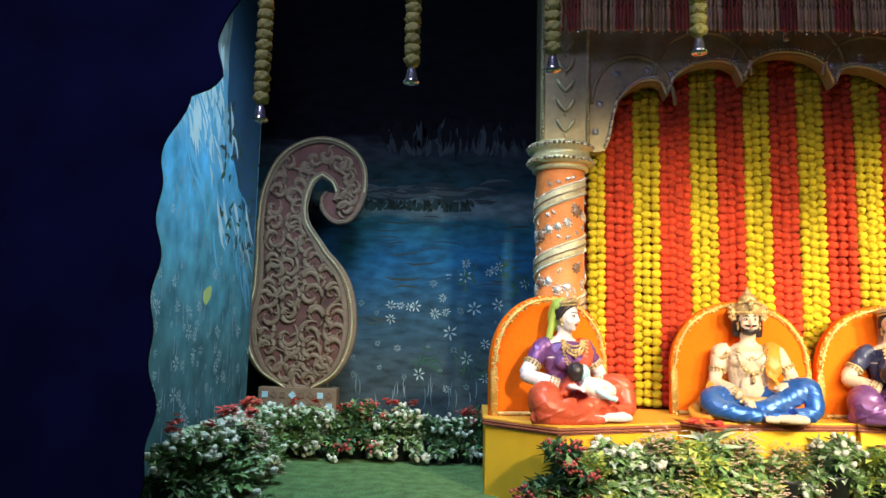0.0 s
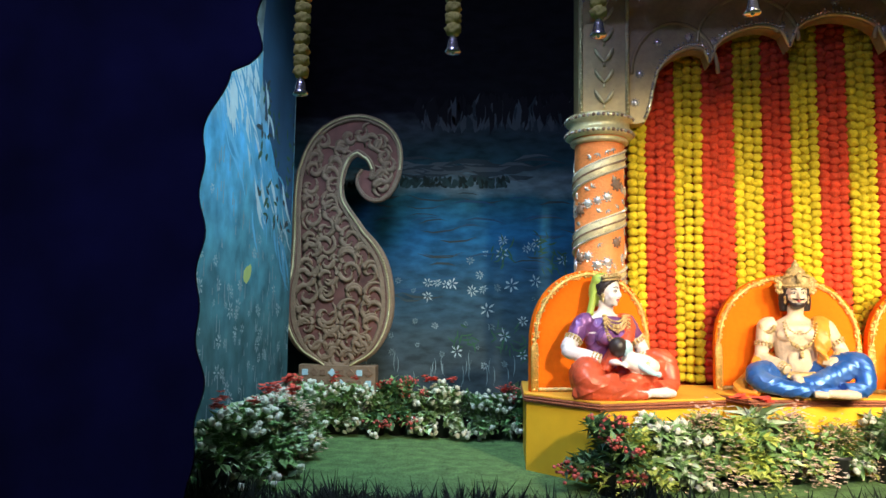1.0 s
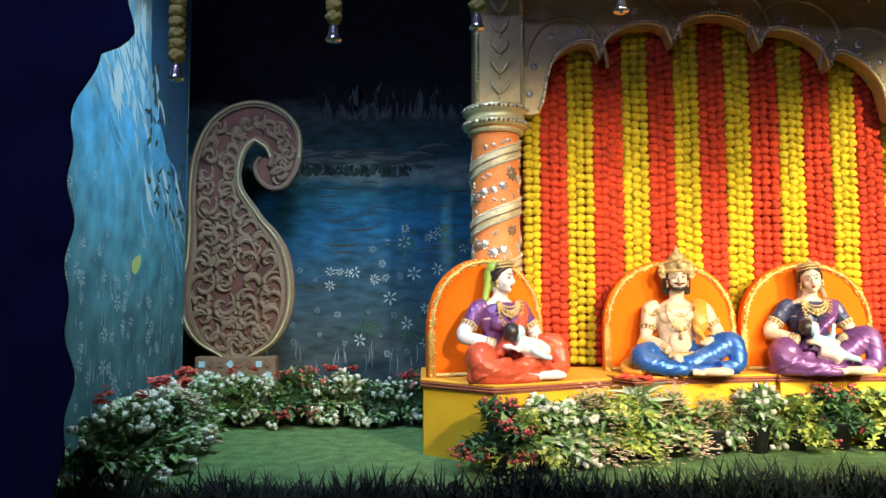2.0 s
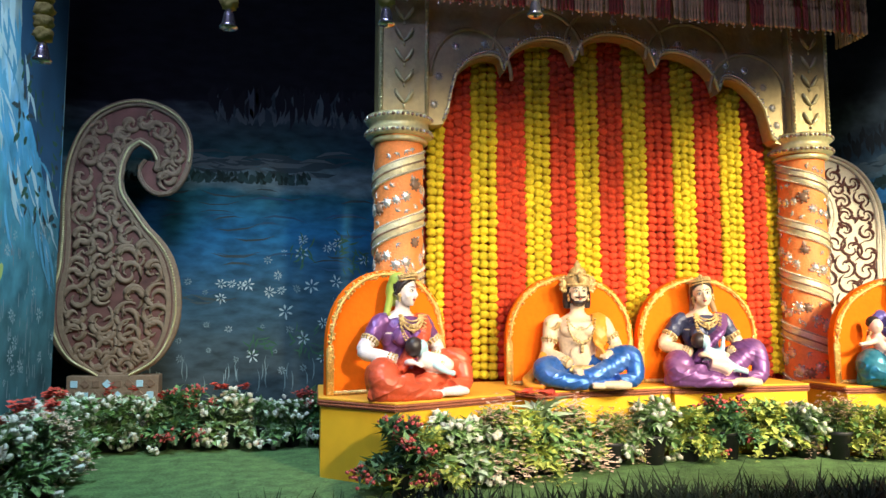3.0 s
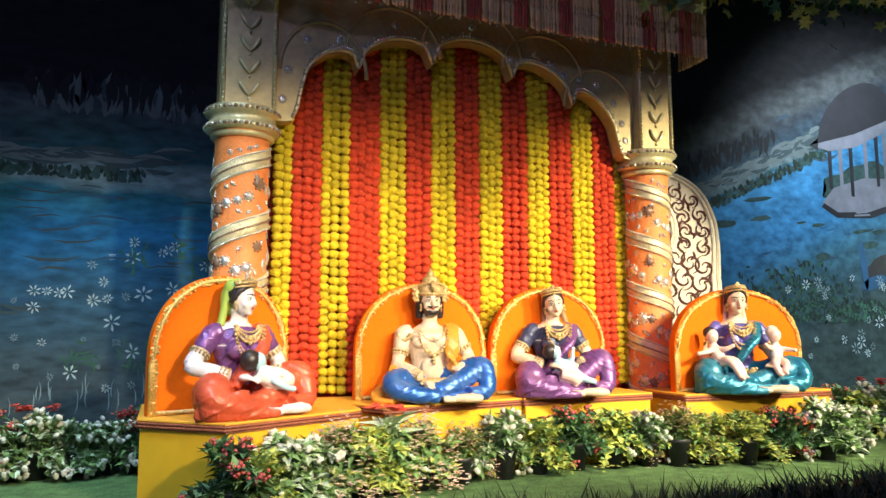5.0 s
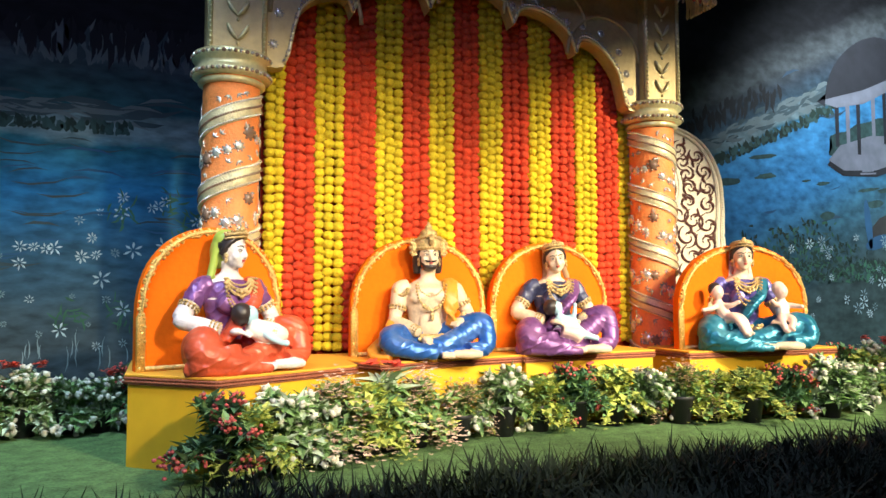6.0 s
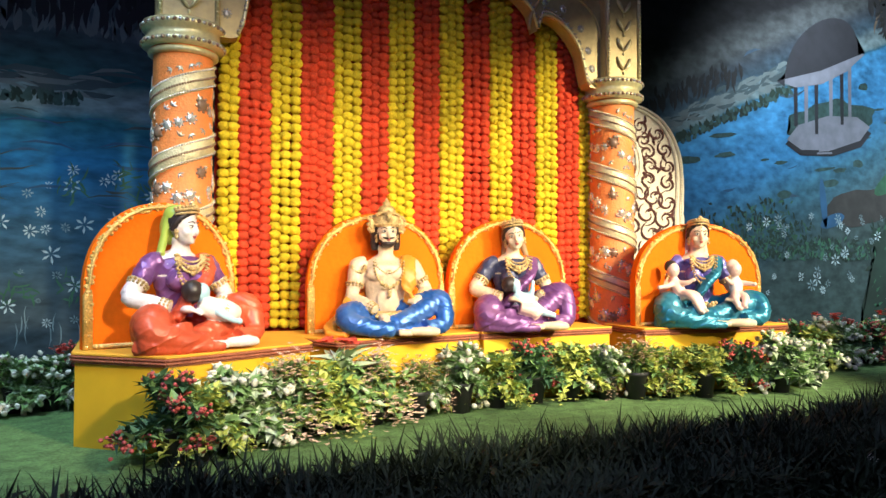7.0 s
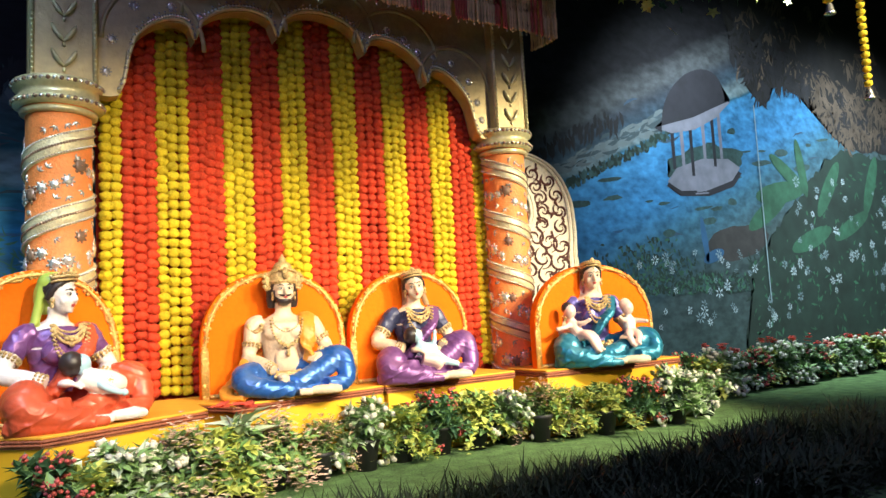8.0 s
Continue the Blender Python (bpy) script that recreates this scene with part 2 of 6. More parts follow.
# ---- painted walls ----
def mural(name, stops, axis="Z", ragged=0.25, scale=1.6, rough=0.8, streak=1.0, lean=0.0, fade=None):
    """A hand-painted backdrop: colour bands by height, broken up by brushy noise."""
    m = bpy.data.materials.new(name)
    m.use_nodes = True
    nt = m.node_tree
    b = nt.nodes["Principled BSDF"]
    b.inputs["Roughness"].default_value = rough
    b.inputs["Specular IOR Level"].default_value = 0.25
    co = nt.nodes.new("ShaderNodeTexCoord")
    sep = nt.nodes.new("ShaderNodeSeparateXYZ")
    nt.links.new(co.outputs["Object"], sep.inputs[0])
    mp = nt.nodes.new("ShaderNodeMapping")
    mp.inputs["Scale"].default_value = (1, 1, streak)
    nt.links.new(co.outputs["Object"], mp.inputs["Vector"])
    n = nt.nodes.new("ShaderNodeTexNoise")
    n.inputs["Scale"].default_value, n.inputs["Detail"].default_value, n.inputs["Roughness"].default_value = scale, 7, 0.62
    nt.links.new(mp.outputs[0], n.inputs["Vector"])
    ma = nt.nodes.new("ShaderNodeMath")
    ma.operation = "MULTIPLY_ADD"
    ma.inputs[1].default_value, ma.inputs[2].default_value = ragged * 2, -ragged
    nt.links.new(n.outputs["Fac"], ma.inputs[0])
    ad = nt.nodes.new("ShaderNodeMath")
    tilt = nt.nodes.new("ShaderNodeMath")
    tilt.operation = "MULTIPLY_ADD"
    tilt.inputs[1].default_value = -lean
    nt.links.new(sep.outputs["X"], tilt.inputs[0])
    nt.links.new(sep.outputs[axis], tilt.inputs[2])
    nt.links.new(tilt.outputs[0], ad.inputs[0])
    nt.links.new(ma.outputs[0], ad.inputs[1])
    mr = nt.nodes.new("ShaderNodeMapRange")
    lo, hi = stops[0][0], stops[-1][0]
    mr.inputs["From Min"].default_value, mr.inputs["From Max"].default_value = lo, hi
    nt.links.new(ad.outputs[0], mr.inputs["Value"])
    ramp = nt.nodes.new("ShaderNodeValToRGB")
    els = ramp.color_ramp.elements
    while len(els) < len(stops):
        els.new(0.5)
    for e, (h, c) in zip(els, stops):
        e.position, e.color = (h - lo) / (hi - lo), (*c, 1)
    nt.links.new(mr.outputs["Result"], ramp.inputs["Fac"])
    n2 = nt.nodes.new("ShaderNodeTexNoise")
    n2.inputs["Scale"].default_value, n2.inputs["Detail"].default_value = scale * 5, 6
    nt.links.new(mp.outputs[0], n2.inputs["Vector"])
    mr2 = nt.nodes.new("ShaderNodeMapRange")
    mr2.inputs["From Min"].default_value, mr2.inputs["From Max"].default_value = 0.3, 0.7
    mr2.inputs["To Min"].default_value, mr2.inputs["To Max"].default_value = 0.6, 1.4
    nt.links.new(n2.outputs["Fac"], mr2.inputs["Value"])
    sc = nt.nodes.new("ShaderNodeVectorMath")
    sc.operation = "SCALE"
    nt.links.new(ramp.outputs["Color"], sc.inputs[0])
    strength = mr2.outputs["Result"]
    if fade:
        up = nt.nodes.new("ShaderNodeMath")
        nt.links.new(sep.outputs["Z"], up.inputs[0])
        nt.links.new(ma.outputs[0], up.inputs[1])
        low = nt.nodes.new("ShaderNodeMapRange")
        low.inputs["From Min"].default_value, low.inputs["From Max"].default_value, low.inputs["To Min"].default_value = fade
        nt.links.new(up.outputs[0], low.inputs["Value"])
        both = nt.nodes.new("ShaderNodeMath")
        both.operation = "MULTIPLY"
        nt.links.new(strength, both.inputs[0])
        nt.links.new(low.outputs["Result"], both.inputs[1])
        strength = both.outputs[0]
    nt.links.new(strength, sc.inputs["Scale"])
    nt.links.new(sc.outputs["Vector"], b.inputs["Base Color"])
    bp = nt.nodes.new("ShaderNodeBump")
    bp.inputs["Strength"].default_value, bp.inputs["Distance"].default_value = 0.15, 0.01
    nt.links.new(n2.outputs["Fac"], bp.inputs["Height"])
    nt.links.new(bp.outputs["Normal"], b.inputs["Normal"])
    return m


BLACK = (0.011, 0.011, 0.014)
BACK_LEFT = mural("night_lake_painting", [(0.0, (0.06, 0.075, 0.09)), (0.6, (0.045, 0.075, 0.1)), (1.0, (0.03, 0.09, 0.15)), (1.45, (0.012, 0.12, 0.27)), (1.76, (0.02, 0.12, 0.17)), (1.84, (0.17, 0.24, 0.27)), (1.95, (0.12, 0.18, 0.2)), (2.02, (0.02, 0.08, 0.1)), (2.25, (0.03, 0.06, 0.07)), (2.36, (0.07, 0.09, 0.1)), (2.46, BLACK), (3.4, BLACK)], ragged=0.16, scale=1.4, streak=2.5)
BACK_RIGHT = mural("night_garden_painting", [(-5.0, (0.05, 0.075, 0.07)), (-2.2, (0.05, 0.08, 0.085)), (-1.5, (0.04, 0.12, 0.18)), (-1.0, (0.04, 0.19, 0.4)), (-0.36, (0.045, 0.2, 0.4)), (-0.31, (0.02, 0.07, 0.09)), (-0.28, (0.13, 0.18, 0.2)), (-0.14, (0.11, 0.15, 0.17)), (-0.07, (0.03, 0.055, 0.08)), (0.1, (0.03, 0.04, 0.055)), (0.25, (0.06, 0.068, 0.075)), (0.42, (0.045, 0.05, 0.055)), (0.58, BLACK), (3.5, BLACK)], ragged=0.12, scale=1.6, streak=1.6, lean=0.42, fade=(1.0, 1.7, 0.7))
WATERFALL = mural("waterfall_painting", [(0.0, (0.05, 0.12, 0.14)), (0.8, (0.07, 0.18, 0.21)), (1.3, (0.09, 0.3, 0.4)), (1.8, (0.1, 0.42, 0.72)), (2.2, (0.4, 0.62, 0.72)), (2.5, (0.3, 0.4, 0.42)), (3.2, (0.05, 0.1, 0.12))], ragged=0.5, scale=1.5, streak=0.8)

WALL_Y = 5.67
bm = bmesh.new()
box(bm, -3.0, 5.2, WALL_Y, WALL_Y + 0.12, -0.02, 4.6)
wall_back = tagged(part("wall_back", bm, BACK_LEFT), "dark blue painted night lake backdrop wall", "wall", kind="structure")
bm = bmesh.new()
box(bm, 5.2, 15.0, WALL_Y, WALL_Y + 0.12, -0.02, 5.6)
wall_garden = tagged(part("wall_garden", bm, BACK_RIGHT), "blue painted garden backdrop wall with pavilion", "wall", kind="structure")
bm = bmesh.new()
box(bm, -1.16, -1.10, 2.2, 4.82, 0.0, 3.4)
wall_left = tagged(part("wall_left", bm, WATERFALL), "light blue painted waterfall panel", "wall", kind="structure")

bm = bmesh.new()
box(bm, -3.0, 15.0, -3.0, WALL_Y, -0.06, 0.0)
tagged(part("floor", bm, CARPET), "green artificial grass carpet over the stage floor", "floor", kind="structure")
bm = bmesh.new()
box(bm, -3.2, 15.2, -3.2, WALL_Y + 0.3, 5.6, 5.7)
tagged(part("ceiling", bm, BLACK_CLOTH), "black ceiling above the dark hall", "ceiling", kind="structure")
for nm, dims in (("wall_hall_left", (-3.1, -3.0, -3.0, WALL_Y, 0, 5.6)), ("wall_hall_right", (15.0, 15.1, -3.0, WALL_Y, 0, 5.6)), ("wall_hall_front", (-3.1, 15.1, -3.1, -3.0, 0, 5.6))):
    bm = bmesh.new()
    box(bm, *dims)
    tagged(part(nm, bm, BLACK_CLOTH), "black cloth covered hall wall", "wall", kind="structure")

# dark wavy cut-out flat beside the view
bm = bmesh.new()
edge = []
for i in range(150):
    z = 2.9 * i / 149
    x = -0.385 + 0.012 * math.sin(z * 13) + 0.009 * math.sin(z * 31 + 1) - 0.02 * math.exp(-((z - 1.12) / 0.14) ** 2)
    if z > 1.28:
        x += 0.33 * (z - 1.28) ** 1.15 * (1 - 0.25 * math.exp(-((z - 1.62) / 0.05) ** 2))
    if z > 1.49:
        x += 0.04 + 0.02 * math.exp(-((z - 1.53) / 0.03) ** 2) + 0.018 * math.sin((z - 1.5) * 28)
    edge.append((x, z))
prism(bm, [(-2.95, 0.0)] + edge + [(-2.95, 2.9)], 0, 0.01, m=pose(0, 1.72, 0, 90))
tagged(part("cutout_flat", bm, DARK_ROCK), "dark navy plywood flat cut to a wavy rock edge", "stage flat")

# ---- the arched front ----
FRONT, ARCH_X, TOP = 4.22, 2.42, 3.1
arch = thing("arch_front", "brown and gold carved arch front with scalloped opening", "arch")


def scallop():
    """The opening's edge: five lobes between the columns, from the left foot to the right foot."""
    pts = [(1.24, 1.99), (1.28, 2.0), (1.305, 2.06), (1.325, 2.17)]
    ends = [(1.33, 2.2), (1.67, 2.35), (2.145, 2.445), (2.71, 2.435), (3.165, 2.3), (3.535, 2.06)]
    tops = [2.43, 2.57, 2.64, 2.535, 2.36]
    for (x0, z0), (x1, z1), zt in zip(ends[:-1], ends[1:], tops):
        for k in range(13):
            s = k / 12
            base = z0 + (z1 - z0) * s
            lift = zt - (z0 + z1) / 2
            pts.append((x0 + (x1 - x0) * s, base + lift * math.sqrt(max(0, 1 - (2 * s - 1) ** 2)) ** 0.9))
    return pts + [(3.55, 2.0), (3.58, 1.975), (3.62, 1.97)]


SCALLOP = scallop()
bm = bmesh.new()
outline = [(1.18, TOP)] + [(1.18, 1.99)] + SCALLOP + [(3.66, 1.97), (3.66, TOP)]
prism(bm, outline, 0, 0.1, m=pose(0, FRONT + 0.1, 0, 90))
part("arch_board", bm, GOLD_DULL, arch)
bm = bmesh.new()
tube(bm, [(x, FRONT - 0.005, z + 0.016, 0.011) for x, z in SCALLOP[1:-1]], 6, straight=True)
part("arch_beading", bm, GOLD, arch, "gold beaded edge of the scalloped opening")
bm = bmesh.new()
for i, (x, z) in enumerate(smooth_path(SCALLOP[1:-1], 2)):
    ball(bm, (x, FRONT - 0.012, z + 0.032), 0.0105, 0, 1)
    if i % 2:
        ball(bm, (x, FRONT - 0.009, z + 0.056), 0.007, 0, 1)
part("arch_lace", bm, JEWEL, arch, "row of small silver beads along the opening")["kind"] = "stuff"
for k, (x0, x1, z0, zt) in enumerate(((1.2, 1.72, 2.3, 2.62), (1.6, 2.2, 2.5, 2.78), (2.08, 2.78, 2.55, 2.86), (2.64, 3.24, 2.5, 2.76), (3.1, 3.66, 2.3, 2.58))):
    bm = bmesh.new()
    tube(bm, [((x0 + x1) / 2 - (x1 - x0) / 2 * math.cos(math.pi * i / 20), FRONT - 0.002, z0 + (zt - z0) * math.sin(math.pi * i / 20), 0.013) for i in range(21)], 6, straight=True)
    part("carved_arc", bm, GOLD_DULL, arch)
stud = bmesh.new()
lathe(stud, [(0.02, 0), (0.02, 0.004), (0.011, 0.009), (0.001, 0.01)], 12, 0, False)
for i in range(9):
    ball(stud, (0.024 * math.cos(i * 0.698), 0.024 * math.sin(i * 0.698), 0.003), (0.006, 0.006, 0.004), 0, 1)
stud = mesh_from(stud, "stud", JEWEL, True)
for x, z in ((3.0, 2.58), (3.1, 2.51), (3.22, 2.5), (3.36, 2.47), (3.5, 2.36), (3.56, 2.22), (3.59, 2.1), (1.22, 2.12), (1.25, 2.3), (1.36, 2.5), (1.55, 2.53), (2.88, 2.62), (2.7, 2.56), (2.42, 2.74), (2.1, 2.6), (1.9, 2.67), (1.7, 2.5)):
    part("stud", stud, None, arch, place=pose(x, FRONT, z, 90))
for x0, x1 in ((0.87, 1.18), (3.66, 3.95)):
    bm = bmesh.new()
    box(bm, x0, x1, FRONT - 0.06, FRONT + 0.24, 2.02, TOP, bevel=0.008)
    part("pilaster", bm, GOLD_DULL, arch, "dull gold boxed pilaster")
    for xe in (x0 + 0.016, x1 - 0.016):
        bm = bmesh.new()
        tube(bm, [(xe, FRONT - 0.066, 2.02, 0.011), (xe, FRONT - 0.066, TOP - 0.02, 0.011)], 6, straight=True)
        for i in range(38):
            ball(bm, (xe, FRONT - 0.078, 2.04 + i * 0.027), 0.009, 0, 1)
        part("bead_strip", bm, GOLD, arch, "silver gold bead strip")
    for i in range(5):
        bm = bmesh.new()
        xc, zc = (x0 + x1) / 2, 2.1 + i * 0.13
        for s in (-1, 1):
            tube(bm, [(xc, FRONT - 0.066, zc, 0.004), (xc + s * 0.02, FRONT - 0.075, zc + 0.02, 0.011), (xc + s * 0.045, FRONT - 0.072, zc + 0.06, 0.012), (xc + s * 0.055, FRONT - 0.066, zc + 0.085, 0.003)], 6, 4)
        ball(bm, (xc, FRONT - 0.068, zc - 0.02), (0.009, 0.006, 0.014), 0, 1)
        part("leaf_ornament", bm, GOLD, arch, "raised gold leaf ornament", True)

# ---- columns ----
def column(x, turn):
    """Orange fabric shaft wound with gold bands and set with jewels, under a ringed capital."""
    c = thing("column", "orange column wound with gold bands and jewels", "column", pose(x, FRONT + 0.06, 0), "columns of the arch")
    r = 0.15
    bm = bmesh.new()
    lathe(bm, [(r + 0.03, 0), (r + 0.03, 0.1), (r, 0.12), (r, 1.86), (r + 0.015, 1.9)], 32)
    part("shaft", bm, SHAFT, c)
    for k in range(6):
        bm = bmesh.new()
        z0 = -0.1 + k * 0.36
        row = []
        for i in range(41):
            g = turn * (2 * math.pi * i / 40) - math.pi / 2
            z = z0 + 0.36 * i / 40
            if 0.1 < z < 1.84:
                row.append((g, z))
        if len(row) < 3:
            continue
        v = []
        for g, z in row:
            n = Vector((math.cos(g), math.sin(g), 0))
            v.append([bm.verts.new(n * rad + Vector((0, 0, z + dz))) for rad, dz in ((r, -0.055), (r + 0.012, -0.05), (r + 0.006, -0.02), (r + 0.016, 0.0), (r + 0.006, 0.02), (r + 0.012, 0.05), (r, 0.055))])
        for a, b in zip(v[:-1], v[1:]):
            for j in range(6):
                bm.faces.new((a[j], b[j], b[j + 1], a[j + 1])).smooth = True
        part("spiral_band", bm, BAND, c, "gold spiral band")
        bm = bmesh.new()
        for i in range(0, len(row) - 1):
            for h in (0.0, 0.5):
                g = row[i][0] + (row[i + 1][0] - row[i][0]) * h
                z = row[i][1] + (row[i + 1][1] - row[i][1]) * h
                for dz in (-0.046, 0.0, 0.046):
                    ball(bm, (math.cos(g) * (r + 0.012), math.sin(g) * (r + 0.012), z + dz), 0.0065 if dz else 0.0085, 1 if dz == 0 else 0, 1)
        part("band_beads", bm, [JEWEL, JEWEL_DARK], c, "small silver and dark beads")["kind"] = "stuff"
    rose = bmesh.new()
    lathe(rose, [(0.026, 0), (0.026, 0.005), (0.016, 0.011), (0.001, 0.013)], 12, 0, False)
    for i in range(8):
        ball(rose, (0.03 * math.cos(i * math.pi / 4), 0.03 * math.sin(i * math.pi / 4), 0.003), (0.008, 0.008, 0.005), 0, 1)
    me = mesh_from(rose, "jewel", JEWEL, True)
    me2 = me.copy()
    me2.materials[0] = JEWEL_DARK
    rnd = random.Random(4)
    for k in range(6):
        for i in range(16):
            f = (i + 0.5) / 16
            g = turn * 2 * math.pi * f - math.pi / 2
            z = -0.1 + k * 0.36 + 0.36 * f + 0.18 + rnd.uniform(-0.06, 0.06)
            if not 0.16 < z < 1.8:
                continue
            n = Vector((math.cos(g), math.sin(g), 0))
            q = Vector((0, 0, 1)).rotation_difference(n).to_matrix().to_4x4()
            part("jewel", me2 if i % 6 == 1 else me, None, c, place=Matrix.Translation(n * r + Vector((0, 0, z))) @ q @ Matrix.Scale(rnd.uniform(0.8, 1.3), 4))
    leafy = bmesh.new()
    for k2 in range(3):
        a = (k2 - 1) * 0.8
        tube(leafy, [(0, 0, 0.001, 0.002), (0.012 * math.sin(a), 0.012 * math.cos(a), 0.004, 0.006), (0.03 * math.sin(a), 0.03 * math.cos(a), 0.002, 0.0015)], 5, 3)
    leafy = mesh_from(leafy, "sprig", JEWEL, True)
    for k in range(6):
        for i in range(22):
            f = (i + 0.5) / 22
            g = turn * 2 * math.pi * f - math.pi / 2 + rnd.uniform(-0.05, 0.05)
            z = -0.1 + k * 0.36 + 0.36 * f + rnd.choice((0.095, 0.265))
            if 0.14 < z < 1.82:
                n = Vector((math.cos(g), math.sin(g), 0))
                q = Vector((0, 0, 1)).rotation_difference(n).to_matrix().to_4x4()
                part("sprig", leafy, None, c, place=Matrix.Translation(n * (r - 0.001) + Vector((0, 0, z))) @ q @ pose(0, 0, 0, 0, 0, rnd.uniform(0, 360)))
    bm = bmesh.new()
    lathe(bm, [(0.165, 1.86), (0.178, 1.87), (0.178, 1.885), (0.16, 1.895), (0.165, 1.9), (0.205, 1.905), (0.207, 1.94), (0.185, 1.945), (0.185, 1.99), (0.207, 1.995), (0.207, 2.03), (0.2, 2.035)], 32)
    part("capital", bm, GOLD, c, "gold ringed capital")
    for z in (1.922, 2.013):
        bm = bmesh.new()
        for i in range(44):
            g = 2 * math.pi * i / 44
            ball(bm, (0.207 * math.cos(g), 0.207 * math.sin(g), z), 0.0125, i % 2, 1)
        part("capital_beads", bm, [JEWEL, JEWEL_DARK], c, "silver and dark beads")["kind"] = "stuff"
    return c


column(1.01, 1)
column(3.80, -1)

# ---- canopy fringe above the arch ----
canopy = thing("canopy", "dim brown canopy with a hanging cord fringe", "canopy")
bm = bmesh.new()
box(bm, 0.86, 4.1, 3.93, FRONT - 0.004, 2.98, 3.1, bevel=0.01)
part("canopy_board", bm, GOLD_DULL, canopy)
cord = bmesh.new()
tube(cord, [(0, 0, 0, 0.008), (0.002, 0, -0.06, 0.011), (-0.002, 0, -0.13, 0.009), (0.001, 0, -0.2, 0.012), (0, 0, -0.27, 0.008), (0, 0, -0.31, 0.011), (0, 0, -0.325, 0.003)], 6, 3)
cord_a = mesh_from(cord, "cord", FRINGE, True)
cord_b = cord_a.copy()
cord_b.materials[0] = FRINGE_RED
bead = bmesh.new()
ball(bead, (0, 0, -0.335), 0.008, 0, 1)
bead = mesh_from(bead, "cord_bead", JEWEL, True)
rnd = random.Random(3)
for i in range(150):
    x = 0.88 + i * 0.0214
    m = pose(x + rnd.uniform(-0.004, 0.004), 3.945 + rnd.uniform(-0.01, 0.01), 2.99 + rnd.uniform(-0.006, 0.006), 0, rnd.uniform(-2, 2), rnd.uniform(0, 360))
    c = part("cord", cord_b if (i // 5) % 3 == 1 else cord_a, None, canopy, place=m)
    if i % 3 == 0:
        part("cord_bead", bead, None, c)
for i in range(14):
    m = pose(4.09, 3.95 + i * 0.02, 2.99, 0, rnd.uniform(-2, 2), rnd.uniform(0, 360))
    part("cord", cord_a, None, canopy, place=m)

# ---- marigold curtain ----
def marigold(name, mat, seed):
    bm = bmesh.new()
    ball(bm, (0, 0, 0), 1.0, 0, 3)
    noise_at = Vector((seed * 7.1, 0, 0))
    for v in bm.verts:
        d = noise.noise(v.co * 3.2 + noise_at) * 0.16 + noise.noise(v.co * 8 + noise_at) * 0.34
        v.co = Vector((v.co.x, v.co.y, v.co.z * 0.82)) * (1 + d) * 0.033
    return mesh_from(bm, name, mat, False)


YELLOWS = [marigold("marigold", YELLOW_MARIGOLD, s) for s in range(4)]
REDS = [marigold("marigold", RED_MARIGOLD, s + 9) for s in range(4)]
strips = [(1.205, 1.31, 2, 0), (1.31, 1.485, 3, 1), (1.485, 1.66, 3, 0), (1.66, 1.85, 4, 1), (1.85, 2.025, 3, 0), (2.025, 2.19, 3, 1), (2.19, 2.36, 3, 0), (2.36, 2.535, 3, 1), (2.535, 2.70, 3, 0), (2.70, 2.89, 3, 1), (2.89, 3.06, 3, 0), (3.06, 3.24, 3, 1), (3.24, 3.41, 3, 0), (3.41, 3.58, 3, 1), (3.58, 3.70, 2, 0)]
rnd = random.Random(12)
GARLAND_Y = 4.38
for x0, x1, n, red in strips:
    for k in range(n):
        x = x0 + (x1 - x0) * (k + 0.5) / n
        g = thing("marigold_garland", "hanging string of %s artificial marigolds behind the seats" % ("red orange" if red else "bright yellow"), "garland", pose(x, GARLAND_Y + rnd.uniform(-0.008, 0.008), 0), "marigold curtain")
        bm = bmesh.new()
        tube(bm, [(0, 0, 0.36, 0.0025), (0, 0, 2.75, 0.0025)], 5, straight=True)
        part("string", bm, BACK_RED, g)
        z = 0.425 + rnd.uniform(0, 0.02)
        step = (0.05 if red else 0.052) * rnd.uniform(0.96, 1.04)
        top = 2.05 if x < 1.3 or x > 3.6 else 2.7
        while z < top:
            part("marigold", rnd.choice(REDS if red else YELLOWS), None, g, place=pose(rnd.uniform(-0.003, 0.003), rnd.uniform(-0.004, 0.004), z, rnd.uniform(-8, 8), rnd.uniform(-8, 8), rnd.uniform(0, 360)) @ Matrix.Scale(rnd.uniform(0.93, 1.07) * (1.1 if red else 1.03), 4))
            z += step
bm = bmesh.new()
box(bm, 1.19, 3.72, GARLAND_Y + 0.05, GARLAND_Y + 0.08, 0.0, 3.0)
tagged(part("backcloth", bm, BACK_RED), "red backcloth board behind the marigold strings", "backcloth", kind="structure")

# ---- seats ----
SEAT_Z = 0.40


